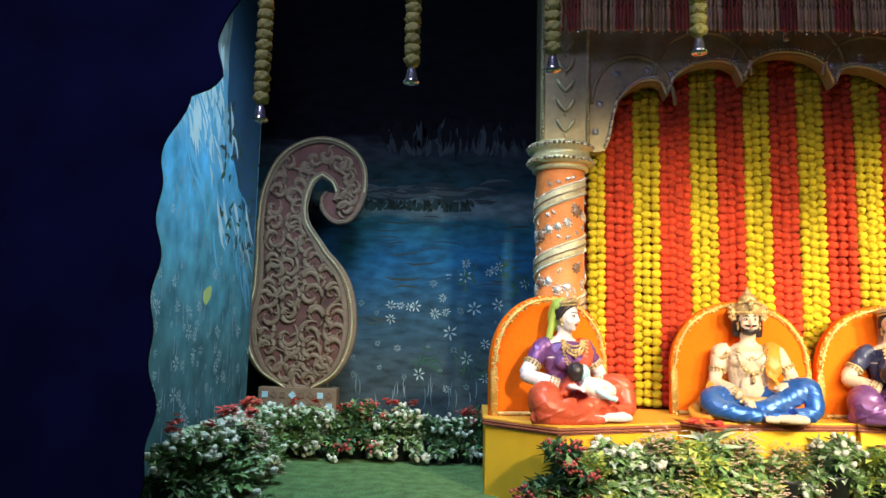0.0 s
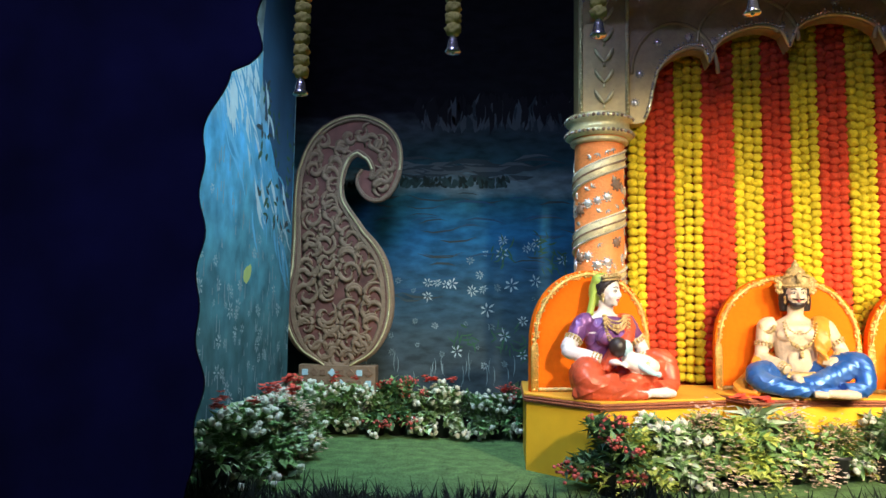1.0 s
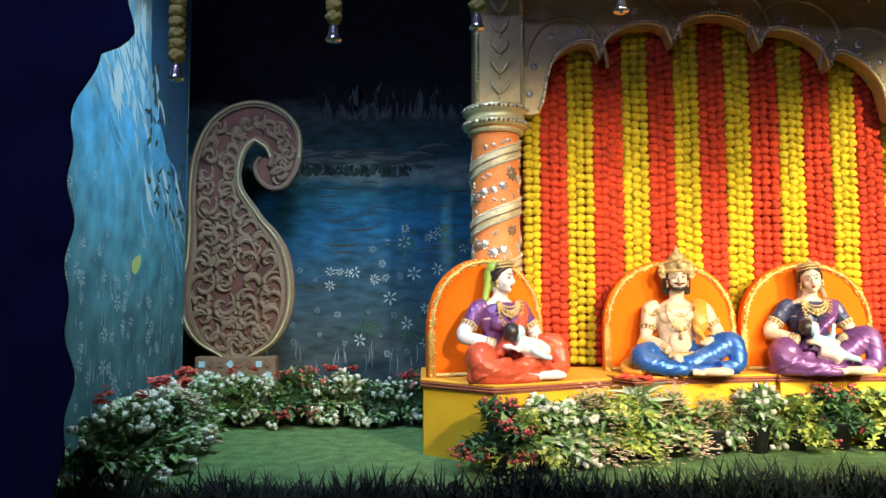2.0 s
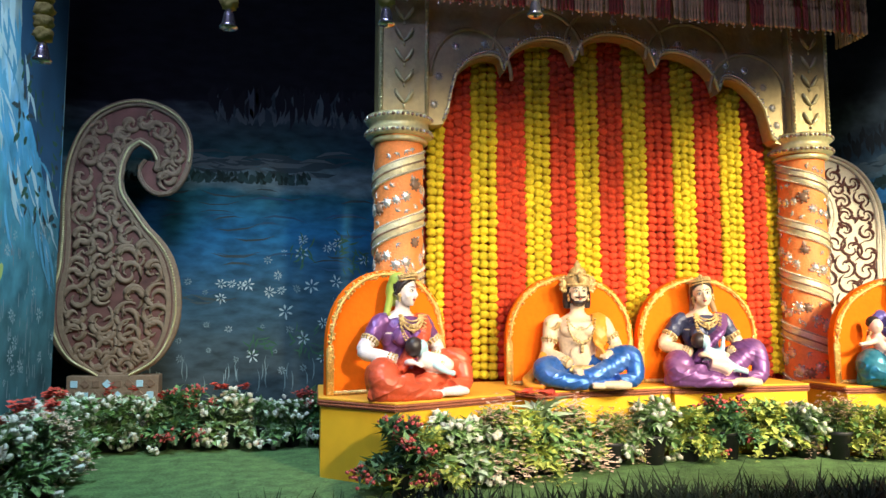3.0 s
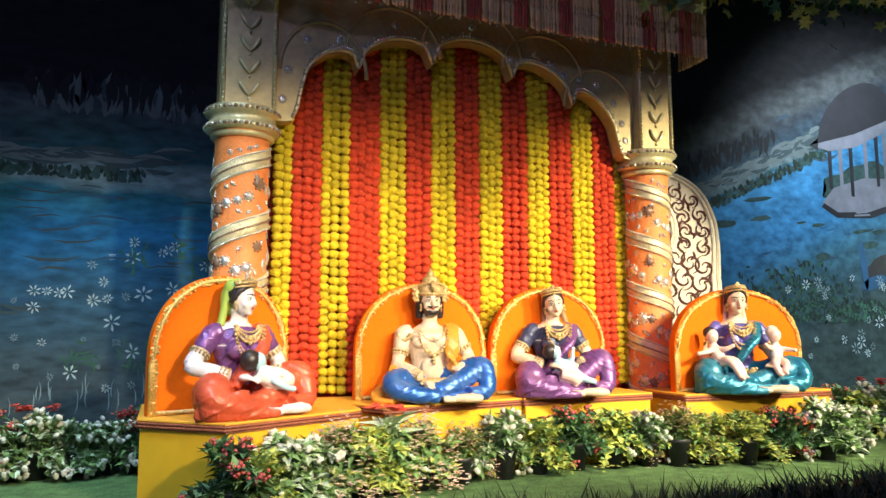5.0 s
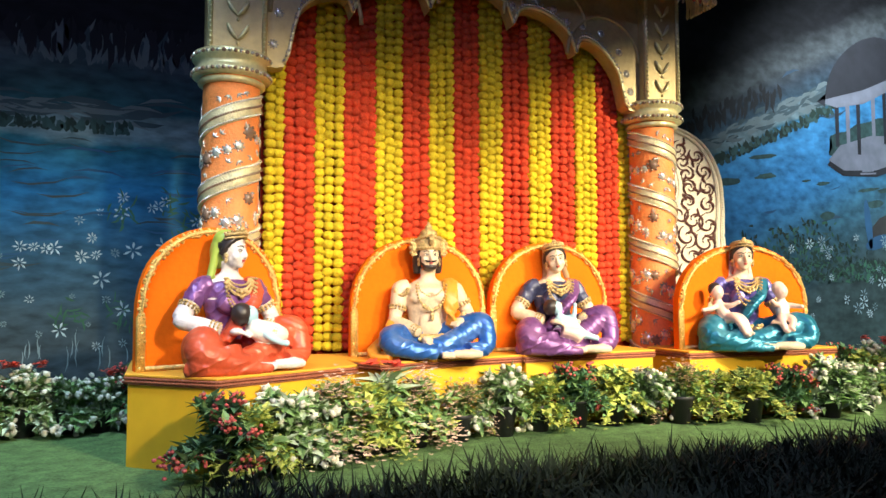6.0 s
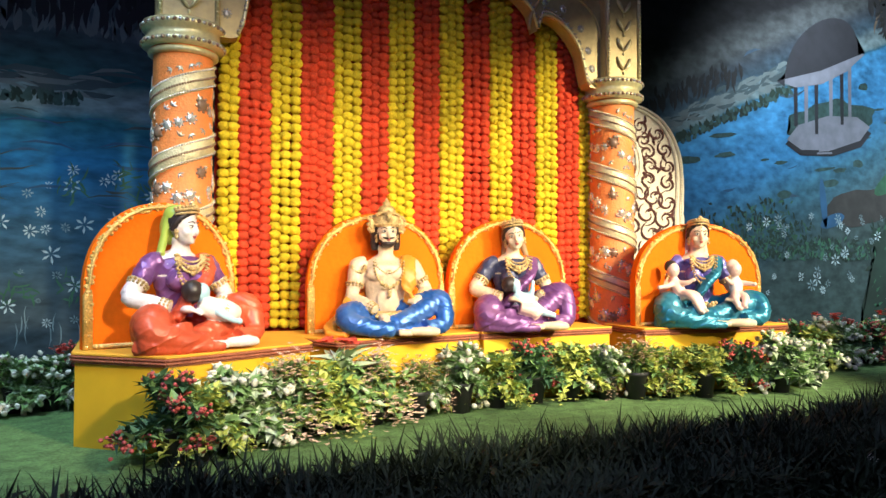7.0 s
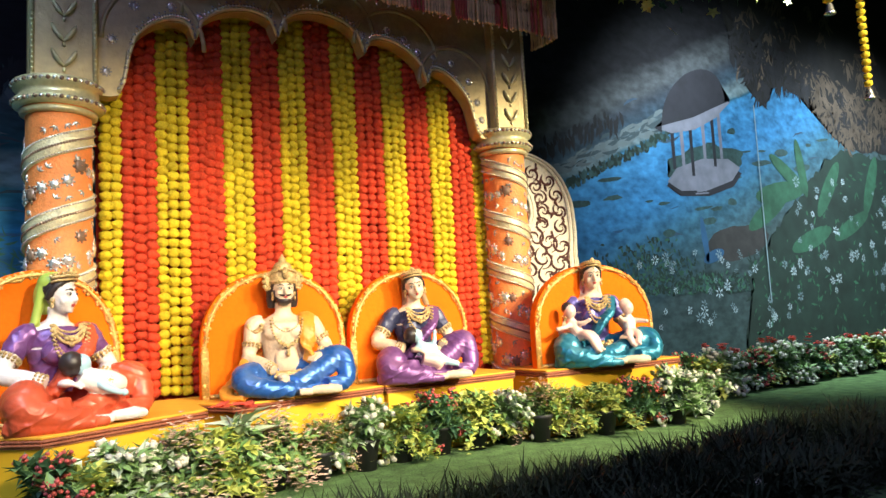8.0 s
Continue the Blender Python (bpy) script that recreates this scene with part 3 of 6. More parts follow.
def plinth(outline):
    p = thing("plinth", "yellow painted plinth with an orange topped braided edge", "plinth", group="seat plinths")
    bm = bmesh.new()
    prism(bm, outline, 0.0, SEAT_Z - 0.045)
    part("plinth_body", bm, YELLOW_PAINT, p)
    c = Vector((sum(q[0] for q in outline) / len(outline), sum(q[1] for q in outline) / len(outline)))
    grow = lambda d: [tuple(Vector(q) + (Vector(q) - c).normalized() * d) for q in outline]
    bm = bmesh.new()
    prism(bm, grow(0.012), SEAT_Z - 0.045, SEAT_Z - 0.012)
    part("plinth_braid", bm, TRIM_BROWN, p, "brown braid trim")
    bm = bmesh.new()
    fs = prism(bm, grow(0.016), SEAT_Z - 0.012, SEAT_Z)
    bmesh.ops.bevel(bm, geom=list(bm.edges), offset=0.003, segments=1, affect="EDGES")
    part("plinth_top", bm, ORANGE_TOP, p, "orange yellow top board")
    rnd = random.Random(len(outline))
    for a, b in zip(grow(0.014), grow(0.014)[1:]):
        if min(a[1], b[1]) > 4.1:
            continue
        bm = bmesh.new()
        a, b = Vector((*a, 0)), Vector((*b, 0))
        steps = max(2, int((b - a).length / 0.012))
        for zz in (SEAT_Z - 0.02, SEAT_Z - 0.034):
            tube(bm, [((a + (b - a) * i / steps).x, (a + (b - a) * i / steps).y, zz + 0.002 * (i % 2), 0.0055 + 0.0015 * (i % 2)) for i in range(steps + 1)], 5, straight=True)
        part("braid", bm, TRIM_BROWN, p, "twisted braid")
    return p


ORANGE_TOP = material("orange_yellow_top", (0.8, 0.4, 0.04), 0.55, scale=12, vary=0.12, bump=0.1)
plinth([(0.55, 4.33), (0.55, 3.70), (0.9, 3.4), (1.56, 3.7), (1.585, 4.33)])
plinth([(1.60, 4.33), (1.60, 3.98), (1.72, 3.75), (2.575, 3.885), (2.575, 4.33)])
plinth([(2.59, 4.33), (2.59, 3.86), (3.48, 3.89), (3.48, 4.33)])
plinth([(3.60, 4.08), (3.60, 3.70), (4.72, 3.65), (4.72, 4.33), (3.98, 4.33)])


def back_arch(a, b, height):
    """An upholstered round-topped seat back between two feet on the floor of the seat."""
    a, b = Vector(a), Vector(b)
    w = (b - a).length
    ang = math.degrees(math.atan2(b.y - a.y, b.x - a.x))
    t = thing("seat_back", "orange cloth arched seat back edged with gold lace", "seat back", pose(a.x, a.y, SEAT_Z + 0.001, 0, 0, ang), "seat backs")
    side = height * 0.36

    def rim(d):
        pts = [(d, 0.0 if d == 0 else 0.0)]
        for i in range(29):
            g = math.pi * i / 28
            pts.append((w / 2 - (w / 2 - d) * math.cos(g), side + (height - side - d) * math.sin(g) ** 0.85))
        return pts + [(w - d, 0.0)]
    bm = bmesh.new()
    prism(bm, rim(0.0), 0, 0.05, m=pose(0, 0.05, 0, 90))
    bmesh.ops.bevel(bm, geom=[e for e in bm.edges if abs(e.verts[0].co.y - e.verts[1].co.y) < 1e-5 and e.calc_length() < 0.4], offset=0.004, segments=1, affect="EDGES")
    part("panel", bm, ORANGE_CLOTH, t)
    bm = bmesh.new()
    tube(bm, [(x, -0.001, z, 0.021) for x, z in rim(0.022)], 8, straight=True, flat=0.45, wobble=0.12)
    rnd = random.Random(int(w * 1000))
    for x, z in smooth_path(rim(0.022), 4):
        for s in range(2):
            ball(bm, (x + rnd.uniform(-0.015, 0.015), -0.006, z + rnd.uniform(-0.014, 0.014)), rnd.uniform(0.006, 0.011), 0, 1)
    part("lace_edge", bm, GOLD_LACE, t, "gold lace edging")
    bm = bmesh.new()
    tube(bm, [(0.04, -0.004, 0.012, 0.012), (w - 0.04, -0.004, 0.012, 0.012)], 6, straight=True)
    part("foot_trim", bm, GOLD_LACE, t, "gold lace strip along the foot")
    return t


back_arch((0.575, 3.74), (1.24, 3.93), 0.66)
back_arch((1.64, 4.10), (2.45, 4.10), 0.665)
back_arch((2.48, 4.10), (3.30, 4.10), 0.655)
back_arch((3.63, 3.83), (4.70, 3.83), 0.655)


# ---- statues ----
PLASTER_PALE = material("painted_skin_pale", (0.74, 0.66, 0.66), 0.42, 0.0, scale=60, vary=0.18, bump=0.3, dirt=0.25, dirt_color=(0.5, 0.36, 0.3))
PLASTER_WARM = material("painted_skin_warm", (0.7, 0.53, 0.38), 0.45, 0.0, scale=60, vary=0.2, bump=0.3, dirt=0.3, dirt_color=(0.62, 0.5, 0.36))
HAIR = material("painted_black", (0.03, 0.02, 0.02), 0.4, scale=40, vary=0.3)
PAINT_BLUE = material("pearl_blue_paint", (0.03, 0.13, 0.48), 0.34, 0.4, scale=40, vary=0.25, bump=0.08, dirt=0.35, dirt_color=(0.3, 0.42, 0.62))
PAINT_RED = material("red_paint", (0.58, 0.085, 0.035), 0.36, 0.05, scale=40, vary=0.25, bump=0.2, dirt=0.35, dirt_color=(0.6, 0.2, 0.12))
PAINT_PURPLE = material("pearl_purple_paint", (0.2, 0.075, 0.25), 0.36, 0.35, scale=40, vary=0.3, bump=0.08, dirt=0.4, dirt_color=(0.4, 0.2, 0.32))
PAINT_TEAL = material("pearl_teal_paint", (0.025, 0.2, 0.32), 0.34, 0.4, scale=40, vary=0.3, bump=0.08, dirt=0.4, dirt_color=(0.2, 0.45, 0.55))
PAINT_NAVY = material("navy_paint", (0.05, 0.055, 0.12), 0.4, 0.1, scale=40, vary=0.35, bump=0.4, dirt=0.3, dirt_color=(0.16, 0.14, 0.24))
PAINT_GOLD = material("gold_paint", (0.62, 0.43, 0.19), 0.42, 0.4, scale=110, vary=0.5, bump=0.8, dirt=0.3, dirt_color=(0.75, 0.6, 0.4))
PAINT_ORANGE = material("orange_paint", (0.72, 0.3, 0.04), 0.4, scale=18, vary=0.2, bump=0.15)
PAINT_GREEN = material("light_green_paint", (0.4, 0.5, 0.08), 0.4, scale=18, vary=0.2)
PAINT_ICE = material("ice_blue_paint", (0.42, 0.62, 0.72), 0.35, scale=18, vary=0.15, coat=0.05)
VEIL_TAN = material("veil_tan_paint", (0.42, 0.25, 0.14), 0.5, scale=18, vary=0.2)
PAINT_WHITE = material("white_paint", (0.8, 0.76, 0.7), 0.35, scale=18, vary=0.1, coat=0.05)
PAINT_LIP = material("lip_red_paint", (0.4, 0.06, 0.06), 0.4, scale=60, vary=0.1)
EYE_DARK = material("eye_black_paint", (0.012, 0.01, 0.012), 0.3, scale=60, vary=0.1)
PAINT_VIOLET = material("pearl_violet_paint", (0.12, 0.1, 0.36), 0.34, 0.25, scale=40, vary=0.35, bump=0.3, dirt=0.3, dirt_color=(0.05, 0.2, 0.4))
PAINT_ROSE = material("rose_skin_paint", (0.8, 0.55, 0.48), 0.35, scale=18, vary=0.1, coat=0.05)


def folds(me, cloth, amount, scale):
    """Pulled cloth folds on the faces of the cloth colours."""
    vs = {i for p in me.polygons if p.material_index in cloth for i in p.vertices}
    way = [v.normal.copy() for v in me.vertices]
    spots = [v.co.copy() for v in me.vertices]
    for i in vs:
        c = spots[i]
        swirl = noise.noise(c * 5.0) * 0.12
        q = Vector(((c.x + swirl) * scale, (c.y - swirl) * scale * 0.5, (c.z + 0.5 * abs(c.x)) * scale * 1.5))
        ridge = 1 - min(1.0, abs(noise.noise(q)) * 3.4)
        spots[i] = c + way[i] * amount * (ridge ** 1.6 - 0.25)
    me.vertices.foreach_set("co", [x for c in spots for x in c])


def fuse(bm, mats, cell, cloth, fold):
    """Melts overlapping forms into one skin and gives each face the colour of the form it lies on."""
    bmesh.ops.recalc_face_normals(bm, faces=bm.faces)
    rough = bpy.data.meshes.new("rough")
    bm.to_mesh(rough)
    bm.free()
    tree = BVHTree.FromPolygons([v.co.copy() for v in rough.vertices], [tuple(p.vertices) for p in rough.polygons])
    colour = [p.material_index for p in rough.polygons]
    ob = bpy.data.objects.new("rough", rough)
    bpy.context.scene.collection.objects.link(ob)
    mod = ob.modifiers.new("fuse", "REMESH")
    mod.mode, mod.voxel_size, mod.adaptivity = "VOXEL", cell, 0.0
    soft = ob.modifiers.new("soften", "SMOOTH")
    soft.factor, soft.iterations = 0.5, 3
    me = bpy.data.meshes.new_from_object(ob.evaluated_get(bpy.context.evaluated_depsgraph_get()))
    bpy.data.objects.remove(ob)
    bpy.data.meshes.remove(rough)
    me.materials.clear()
    for m in mats:
        me.materials.append(m)
    for p in me.polygons:
        p.material_index = colour[tree.find_nearest(p.center)[2]]
        p.use_smooth = True
    folds(me, cloth, fold, 13)
    return me


SKIN, TOP_, SKIRT, BLACK_, GOLD_, SHAWL_, VEIL_, ICE_, ROSE_, WHITE_, LIP_, EYE_ = range(12)


def head_mass(bm, c, turn, nod, tip, king, veil):
    """Skull, face, hair and veil of a plain head."""
    m = Matrix.Translation(c) @ pose(0, 0, 0, nod, tip, turn)
    r = pose(0, 0, 0, nod, tip, turn)
    at = lambda x, y, z: m @ Vector((x, y, z))
    ball(bm, at(0, 0.004, 0.012), (0.053, 0.064, 0.066), SKIN, 3, r)
    ball(bm, at(0, -0.018, -0.03), (0.043, 0.043, 0.047), SKIN, 3, r)
    ball(bm, at(0, -0.044, -0.062), (0.017, 0.014, 0.013), SKIN, 2, r)
    tube(bm, [(*at(0, -0.058, 0.014), 0.006), (*at(0, -0.066, -0.006), 0.0085), (*at(0, -0.07, -0.019), 0.0105), (*at(0, -0.058, -0.026), 0.007)], 8, 4, SKIN)
    for s in (-1, 1):
        ball(bm, at(s * 0.029, -0.037, -0.024), (0.019, 0.018, 0.02), SKIN, 2, r)
    ball(bm, at(0, 0.022, 0.03), (0.061, 0.062, 0.062), BLACK_, 3, r)
    for s in (-1, 1):
        tube(bm, [(*at(0, -0.034, 0.062), 0.012), (*at(s * 0.034, -0.024, 0.052), 0.014), (*at(s * 0.054, 0.0, 0.02), 0.014), (*at(s * 0.056, 0.02, -0.02), 0.013)], 8, 4, BLACK_)
    if king:
        ball(bm, at(0, -0.018, -0.06), (0.041, 0.044, 0.024), BLACK_, 3, r)
        for s in (-1, 1):
            tube(bm, [(*at(s * 0.05, -0.01, -0.005), 0.008), (*at(s * 0.044, -0.024, -0.04), 0.009), (*at(s * 0.02, -0.044, -0.066), 0.012)], 8, 4, BLACK_)
            tube(bm, [(*at(s * 0.054, 0.035, 0.02), 0.03), (*at(s * 0.058, 0.04, -0.05), 0.028), (*at(s * 0.062, 0.036, -0.095), 0.018)], 8, 4, BLACK_)
    else:
        ball(bm, at(0, 0.066, -0.005), (0.058, 0.04, 0.08) if veil else (0.045, 0.045, 0.045), VEIL_ if veil else BLACK_, 3, r)
        if veil:
            ball(bm, at(0, 0.038, 0.048), (0.062, 0.058, 0.05), VEIL_, 3, r)
            for s in (-1, 1):
                tube(bm, [(*at(s * 0.025, 0.05, 0.06), 0.026), (*at(s * 0.042, 0.056, 0.02), 0.022), (*at(s * 0.05, 0.06, -0.05), 0.021), (*at(s * 0.066, 0.062, -0.125), 0.019)], 12, 5, VEIL_, 0.9)


def head_detail(bm, c, turn, nod, tip, king):
    """Painted features, crown or headband and ear jewels."""
    m = Matrix.Translation(c) @ pose(0, 0, 0, nod, tip, turn)
    r = pose(0, 0, 0, nod, tip, turn)
    at = lambda x, y, z: m @ Vector((x, y, z))
    for s in (-1, 1):
        ball(bm, at(s * 0.0225, -0.0535, 0.004), (0.0105, 0.005, 0.0056), WHITE_, 2, r)
        ball(bm, at(s * 0.0225, -0.0575, 0.0035), (0.0048, 0.0025, 0.0048), EYE_, 2, r)
        tube(bm, [(*at(s * 0.011, -0.0575, 0.005), 0.001), (*at(s * 0.022, -0.0585, 0.0105), 0.0017), (*at(s * 0.036, -0.051, 0.007), 0.0012)], 5, 4, EYE_)
        tube(bm, [(*at(s * 0.0085, -0.0605, 0.019), 0.0018), (*at(s * 0.022, -0.0595, 0.0265), 0.0026), (*at(s * 0.04, -0.046, 0.021), 0.0014)], 5, 4, EYE_)
        ball(bm, at(s * 0.057, -0.004, -0.022), (0.009, 0.011, 0.013), GOLD_, 2, r)
        ball(bm, at(s * 0.058, -0.006, -0.044), (0.008, 0.008, 0.014), GOLD_, 1, r)
    for z, w in ((-0.0385, 0.013), (-0.0445, 0.01)):
        tube(bm, [(*at(-w, -0.0565, z), 0.0012), (*at(-w * 0.4, -0.0615, z + 0.001), 0.0032), (*at(w * 0.4, -0.0615, z + 0.001), 0.0032), (*at(w, -0.0565, z), 0.0012)], 6, 4, LIP_)
    if king:
        for s in (-1, 1):
            tube(bm, [(*at(s * 0.003, -0.066, -0.031), 0.004), (*at(s * 0.018, -0.062, -0.031), 0.0055), (*at(s * 0.034, -0.05, -0.024), 0.0018)], 6, 4, EYE_)
        prof = [(0.064, 0.03), (0.071, 0.036), (0.072, 0.05), (0.066, 0.054), (0.07, 0.074), (0.064, 0.096), (0.05, 0.112), (0.046, 0.116), (0.05, 0.122), (0.036, 0.142), (0.018, 0.152), (0.022, 0.162), (0.012, 0.172), (0.003, 0.19)]
        rings = [[bm.verts.new(at(rad * math.cos(g * math.pi / 16) * (1 + 0.03 * (g % 2)), 0.01 + rad * math.sin(g * math.pi / 16), z)) for g in range(32)] for rad, z in prof]
        for a, b in zip(rings[:-1], rings[1:]):
            for k in range(32):
                f = bm.faces.new((a[k], a[(k + 1) % 32], b[(k + 1) % 32], b[k]))
                f.material_index, f.smooth = GOLD_, True
        for k in range(17):
            g = math.pi * (1.0 + k / 16)
            for z, q in ((0.043, 0.0065), (0.083 + 0.02 * math.sin(k / 16 * math.pi), 0.0095)):
                ball(bm, at(0.071 * math.cos(g), 0.01 + 0.071 * math.sin(g), z), q, GOLD_, 1)
        tube(bm, [(*at(0, -0.066, 0.06), 0.012), (*at(0, -0.072, 0.085), 0.017), (*at(0, -0.058, 0.115), 0.008)], 8, 4, GOLD_)
        for s in (-1, 1):
            for k in range(9):
                g = 2 * math.pi * k / 9
                ball(bm, at(s * (0.083 + 0.018 * math.cos(g)), 0.004, 0.045 + 0.04 * math.sin(g)), 0.012, GOLD_, 1)
            ball(bm, at(s * 0.083, 0.004, 0.045), (0.016, 0.012, 0.034), GOLD_, 2, r)
    else:
        for lift, q in ((0.0, 0.0055), (0.016, 0.0075)):
            tube(bm, [(*at(0.06 * math.cos(g), 0.006 + 0.064 * math.sin(g), 0.052 + lift + 0.016 * math.sin(-g)), q) for g in [math.pi * (1.0 + i / 16) for i in range(17)]], 6, mi=GOLD_, straight=True)
        for k in range(13):
            g = math.pi * (1.02 + 0.96 * k / 12)
            ball(bm, at(0.058 * math.cos(g), 0.012 + 0.062 * math.sin(g), 0.078 + 0.018 * math.sin(k / 12 * math.pi)), 0.0085, GOLD_, 1)
        ball(bm, at(0, -0.04, 0.1), (0.014, 0.009, 0.017), GOLD_, 2, r)
        tube(bm, [(*at(0, -0.053, 0.07), 0.002), (*at(0, -0.0615, 0.04), 0.0025)], 5, 3, GOLD_)
        ball(bm, at(0, -0.0635, 0.027), (0.004, 0.002, 0.005), LIP_, 1, r)


def chain(bm, w, z0, drop, front, size, n):
    """A bead chain hanging on the chest."""
    for i in range(n):
        g = math.pi * i / (n - 1)
        ball(bm, (w * math.cos(g), front - 0.022 * math.sin(g), z0 - drop * math.sin(g)), size, GOLD_, 1)


def ring_of(bm, c, axis, rad, size, n=12):
    """Armlets and bangles: beads round an arm."""
    a = Vector(axis).normalized()
    u = a.orthogonal().normalized()
    w = a.cross(u)
    for i in range(n):
        g = 2 * math.pi * i / n
        ball(bm, Vector(c) + (u * math.cos(g) + w * math.sin(g)) * rad, size, GOLD_, 1)


def doll_mass(bm, pelvis, chest, crown, skin, cloth, hair, arms, legs, head_r=0.04):
    """A small plain doll from pelvis to head with its own arm and leg ends."""
    P, C, H = Vector(pelvis), Vector(chest), Vector(crown)
    tube(bm, [(*P, 0.034), (*P.lerp(C, 0.5), 0.038), (*C, 0.036), (*C.lerp(H, 0.45), 0.018)], 10, 4, cloth)
    up = (H - C).normalized()
    ball(bm, H, (head_r * 0.92, head_r * 0.95, head_r * 1.08), skin, 3)
    ball(bm, H + up * 0.012 + Vector((-0.008, head_r * 0.3, 0.008)), (head_r * 0.95, head_r * 0.8, head_r * 0.98), hair, 3)
    ball(bm, H + Vector((0, -head_r * 0.95, -0.004)), 0.006, skin, 1)
    for a, b in arms:
        tube(bm, [(*C, 0.017), (*a, 0.0155), (*b, 0.011)], 8, 4, skin)
        ball(bm, b, 0.0135, skin, 2)
    for a, b in legs:
        tube(bm, [(*P, 0.027), (*a, 0.024), (*b, 0.014)], 8, 4, skin)
        ball(bm, Vector(b) + Vector((0.004, -0.01, -0.002)), (0.013, 0.02, 0.011), skin, 2)


def statue(label, place, skin, top, bottom, shawl, king=False, look_turn=0.0, nod=0.0, tip=0.0, veil=None, lap="", scale=1.0, high_knee=0.0, spread=1.0):
    """A cross-legged plaster figure, melted into one skin, with its jewellery on top."""
    mats = [skin, top, bottom, HAIR, PAINT_GOLD, shawl, veil or PAINT_GOLD, PAINT_ICE, PAINT_ROSE, PAINT_WHITE, PAINT_LIP, EYE_DARK]
    bm = bmesh.new()
    k = 1.0 if king else 0.88
    leg = lambda pts: tube(bm, [(x * spread, y, z, r) for x, y, z, r in pts], 20, 6, SKIRT)
    ball(bm, (0, 0.04, 0.08), (0.15, 0.115, 0.085), SKIRT, 3)
    leg([(-0.07, 0.0, 0.09, 0.07), (-0.16, -0.08, 0.105, 0.073), (-0.225, -0.135, 0.105, 0.07), (-0.215, -0.185, 0.075, 0.056), (-0.12, -0.215, 0.05, 0.046), (0.0, -0.22, 0.04, 0.038)])
    hk = high_knee
    leg([(0.07, 0.0, 0.095, 0.07), (0.17, -0.07, 0.13 + hk * 0.6, 0.066), (0.265, -0.115, 0.155 + hk, 0.056), (0.285, -0.15, 0.12 + hk * 0.6, 0.05), (0.27, -0.185, 0.06, 0.045), (0.17, -0.21, 0.045, 0.04)])
    leg([(-0.06, -0.17, 0.05, 0.045), (0.05, -0.17, 0.075, 0.052), (0.16, -0.14, 0.11 + hk * 0.4, 0.056), (0.26, -0.125, 0.14 + hk, 0.05)])
    ball(bm, (0.02, -0.1, 0.035), (0.25 * spread, 0.12, 0.037), SKIRT, 3)
    if not king:
        ball(bm, (-0.03, -0.13, 0.03), (0.24 * spread, 0.11, 0.032), SKIRT, 3)
        ball(bm, (-0.2 * spread, -0.11, 0.1), (0.085, 0.1, 0.1), SKIRT, 3)
        tube(bm, [(-0.2 * spread, -0.12, 0.13, 0.06), (-0.225 * spread, -0.15, 0.07, 0.065), (-0.215 * spread, -0.17, 0.02, 0.07)], 16, 6, SKIRT)
        tube(bm, [(-0.1, -0.17, 0.1, 0.055), (-0.1, -0.2, 0.05, 0.055), (-0.09, -0.21, 0.02, 0.05)], 16, 6, SKIRT)
        tube(bm, [(-0.27 * spread, -0.12, 0.03, 0.04), (-0.2, -0.2, 0.024, 0.03), (-0.05, -0.24, 0.02, 0.024), (0.06, -0.25, 0.018, 0.02)], 12, 6, SKIRT)
    for pts in ([(0.09, -0.235, 0.03, 0.021), (0.17, -0.25, 0.03, 0.025), (0.235, -0.24, 0.024, 0.017)], [(0.02, -0.24, 0.026, 0.018), (0.085, -0.25, 0.024, 0.019)]):
        tube(bm, pts, 10, 5, SKIN)
    # trunk and neck
    tube(bm, [(0, 0.025, 0.09, 0.118 * k), (0, 0.022, 0.17, 0.104 * k), (0, 0.02, 0.25, 0.116 * k), (0, 0.022, 0.325, 0.138 * k), (0, 0.025, 0.372, 0.132 * k), (0, 0.022, 0.402, 0.085), (0, 0.014, 0.43, 0.045), (0, 0.006, 0.48, 0.039)], 24, 5, SKIN, 0.7)
    chest = SKIN if king else TOP_
    if king:
        for s in (-1, 1):
            ball(bm, (s * 0.056, -0.045, 0.325), (0.06, 0.036, 0.042), SKIN, 3)
        ball(bm, (0, -0.05, 0.18), (0.062, 0.028, 0.075), SKIN, 3)
    else:
        tube(bm, [(0, 0.022, 0.1, 0.122 * k), (0, 0.022, 0.17, 0.11 * k), (0, 0.02, 0.25, 0.121 * k), (0, 0.022, 0.32, 0.143 * k), (0, 0.026, 0.365, 0.135 * k), (0, 0.03, 0.38, 0.1 * k)], 24, 5, TOP_, 0.7)
        for s in (-1, 1):
            ball(bm, (s * 0.047, -0.058, 0.295), (0.05, 0.045, 0.048), TOP_, 3)
    # arms
    w = 0.15 * k
    joints = []
    for s in (-1, 1):
        sh = (s * w, 0.022, 0.362)
        if king:
            elbow = (0.225, 0.0, 0.235) if s > 0 else (-0.185, -0.01, 0.2)
            wrist = (0.175, -0.085, 0.2) if s > 0 else (-0.085, -0.15, 0.14)
            palm = (0.15, -0.105, 0.195) if s > 0 else (-0.05, -0.19, 0.105)
        elif lap == "two":
            elbow, wrist, palm = (s * 0.215, 0.0, 0.21), (s * 0.18, -0.13, 0.165), (s * 0.14, -0.165, 0.165)
        else:
            elbow, wrist, palm = (s * (0.235 if s < 0 else 0.215), 0.0, 0.225), (s * 0.115, -0.125, 0.185), (s * 0.06, -0.165, 0.175)
        mid = tuple(sh[i] * 0.5 + elbow[i] * 0.5 for i in range(3))
        ball(bm, sh, (0.052, 0.05, 0.05), chest, 3)
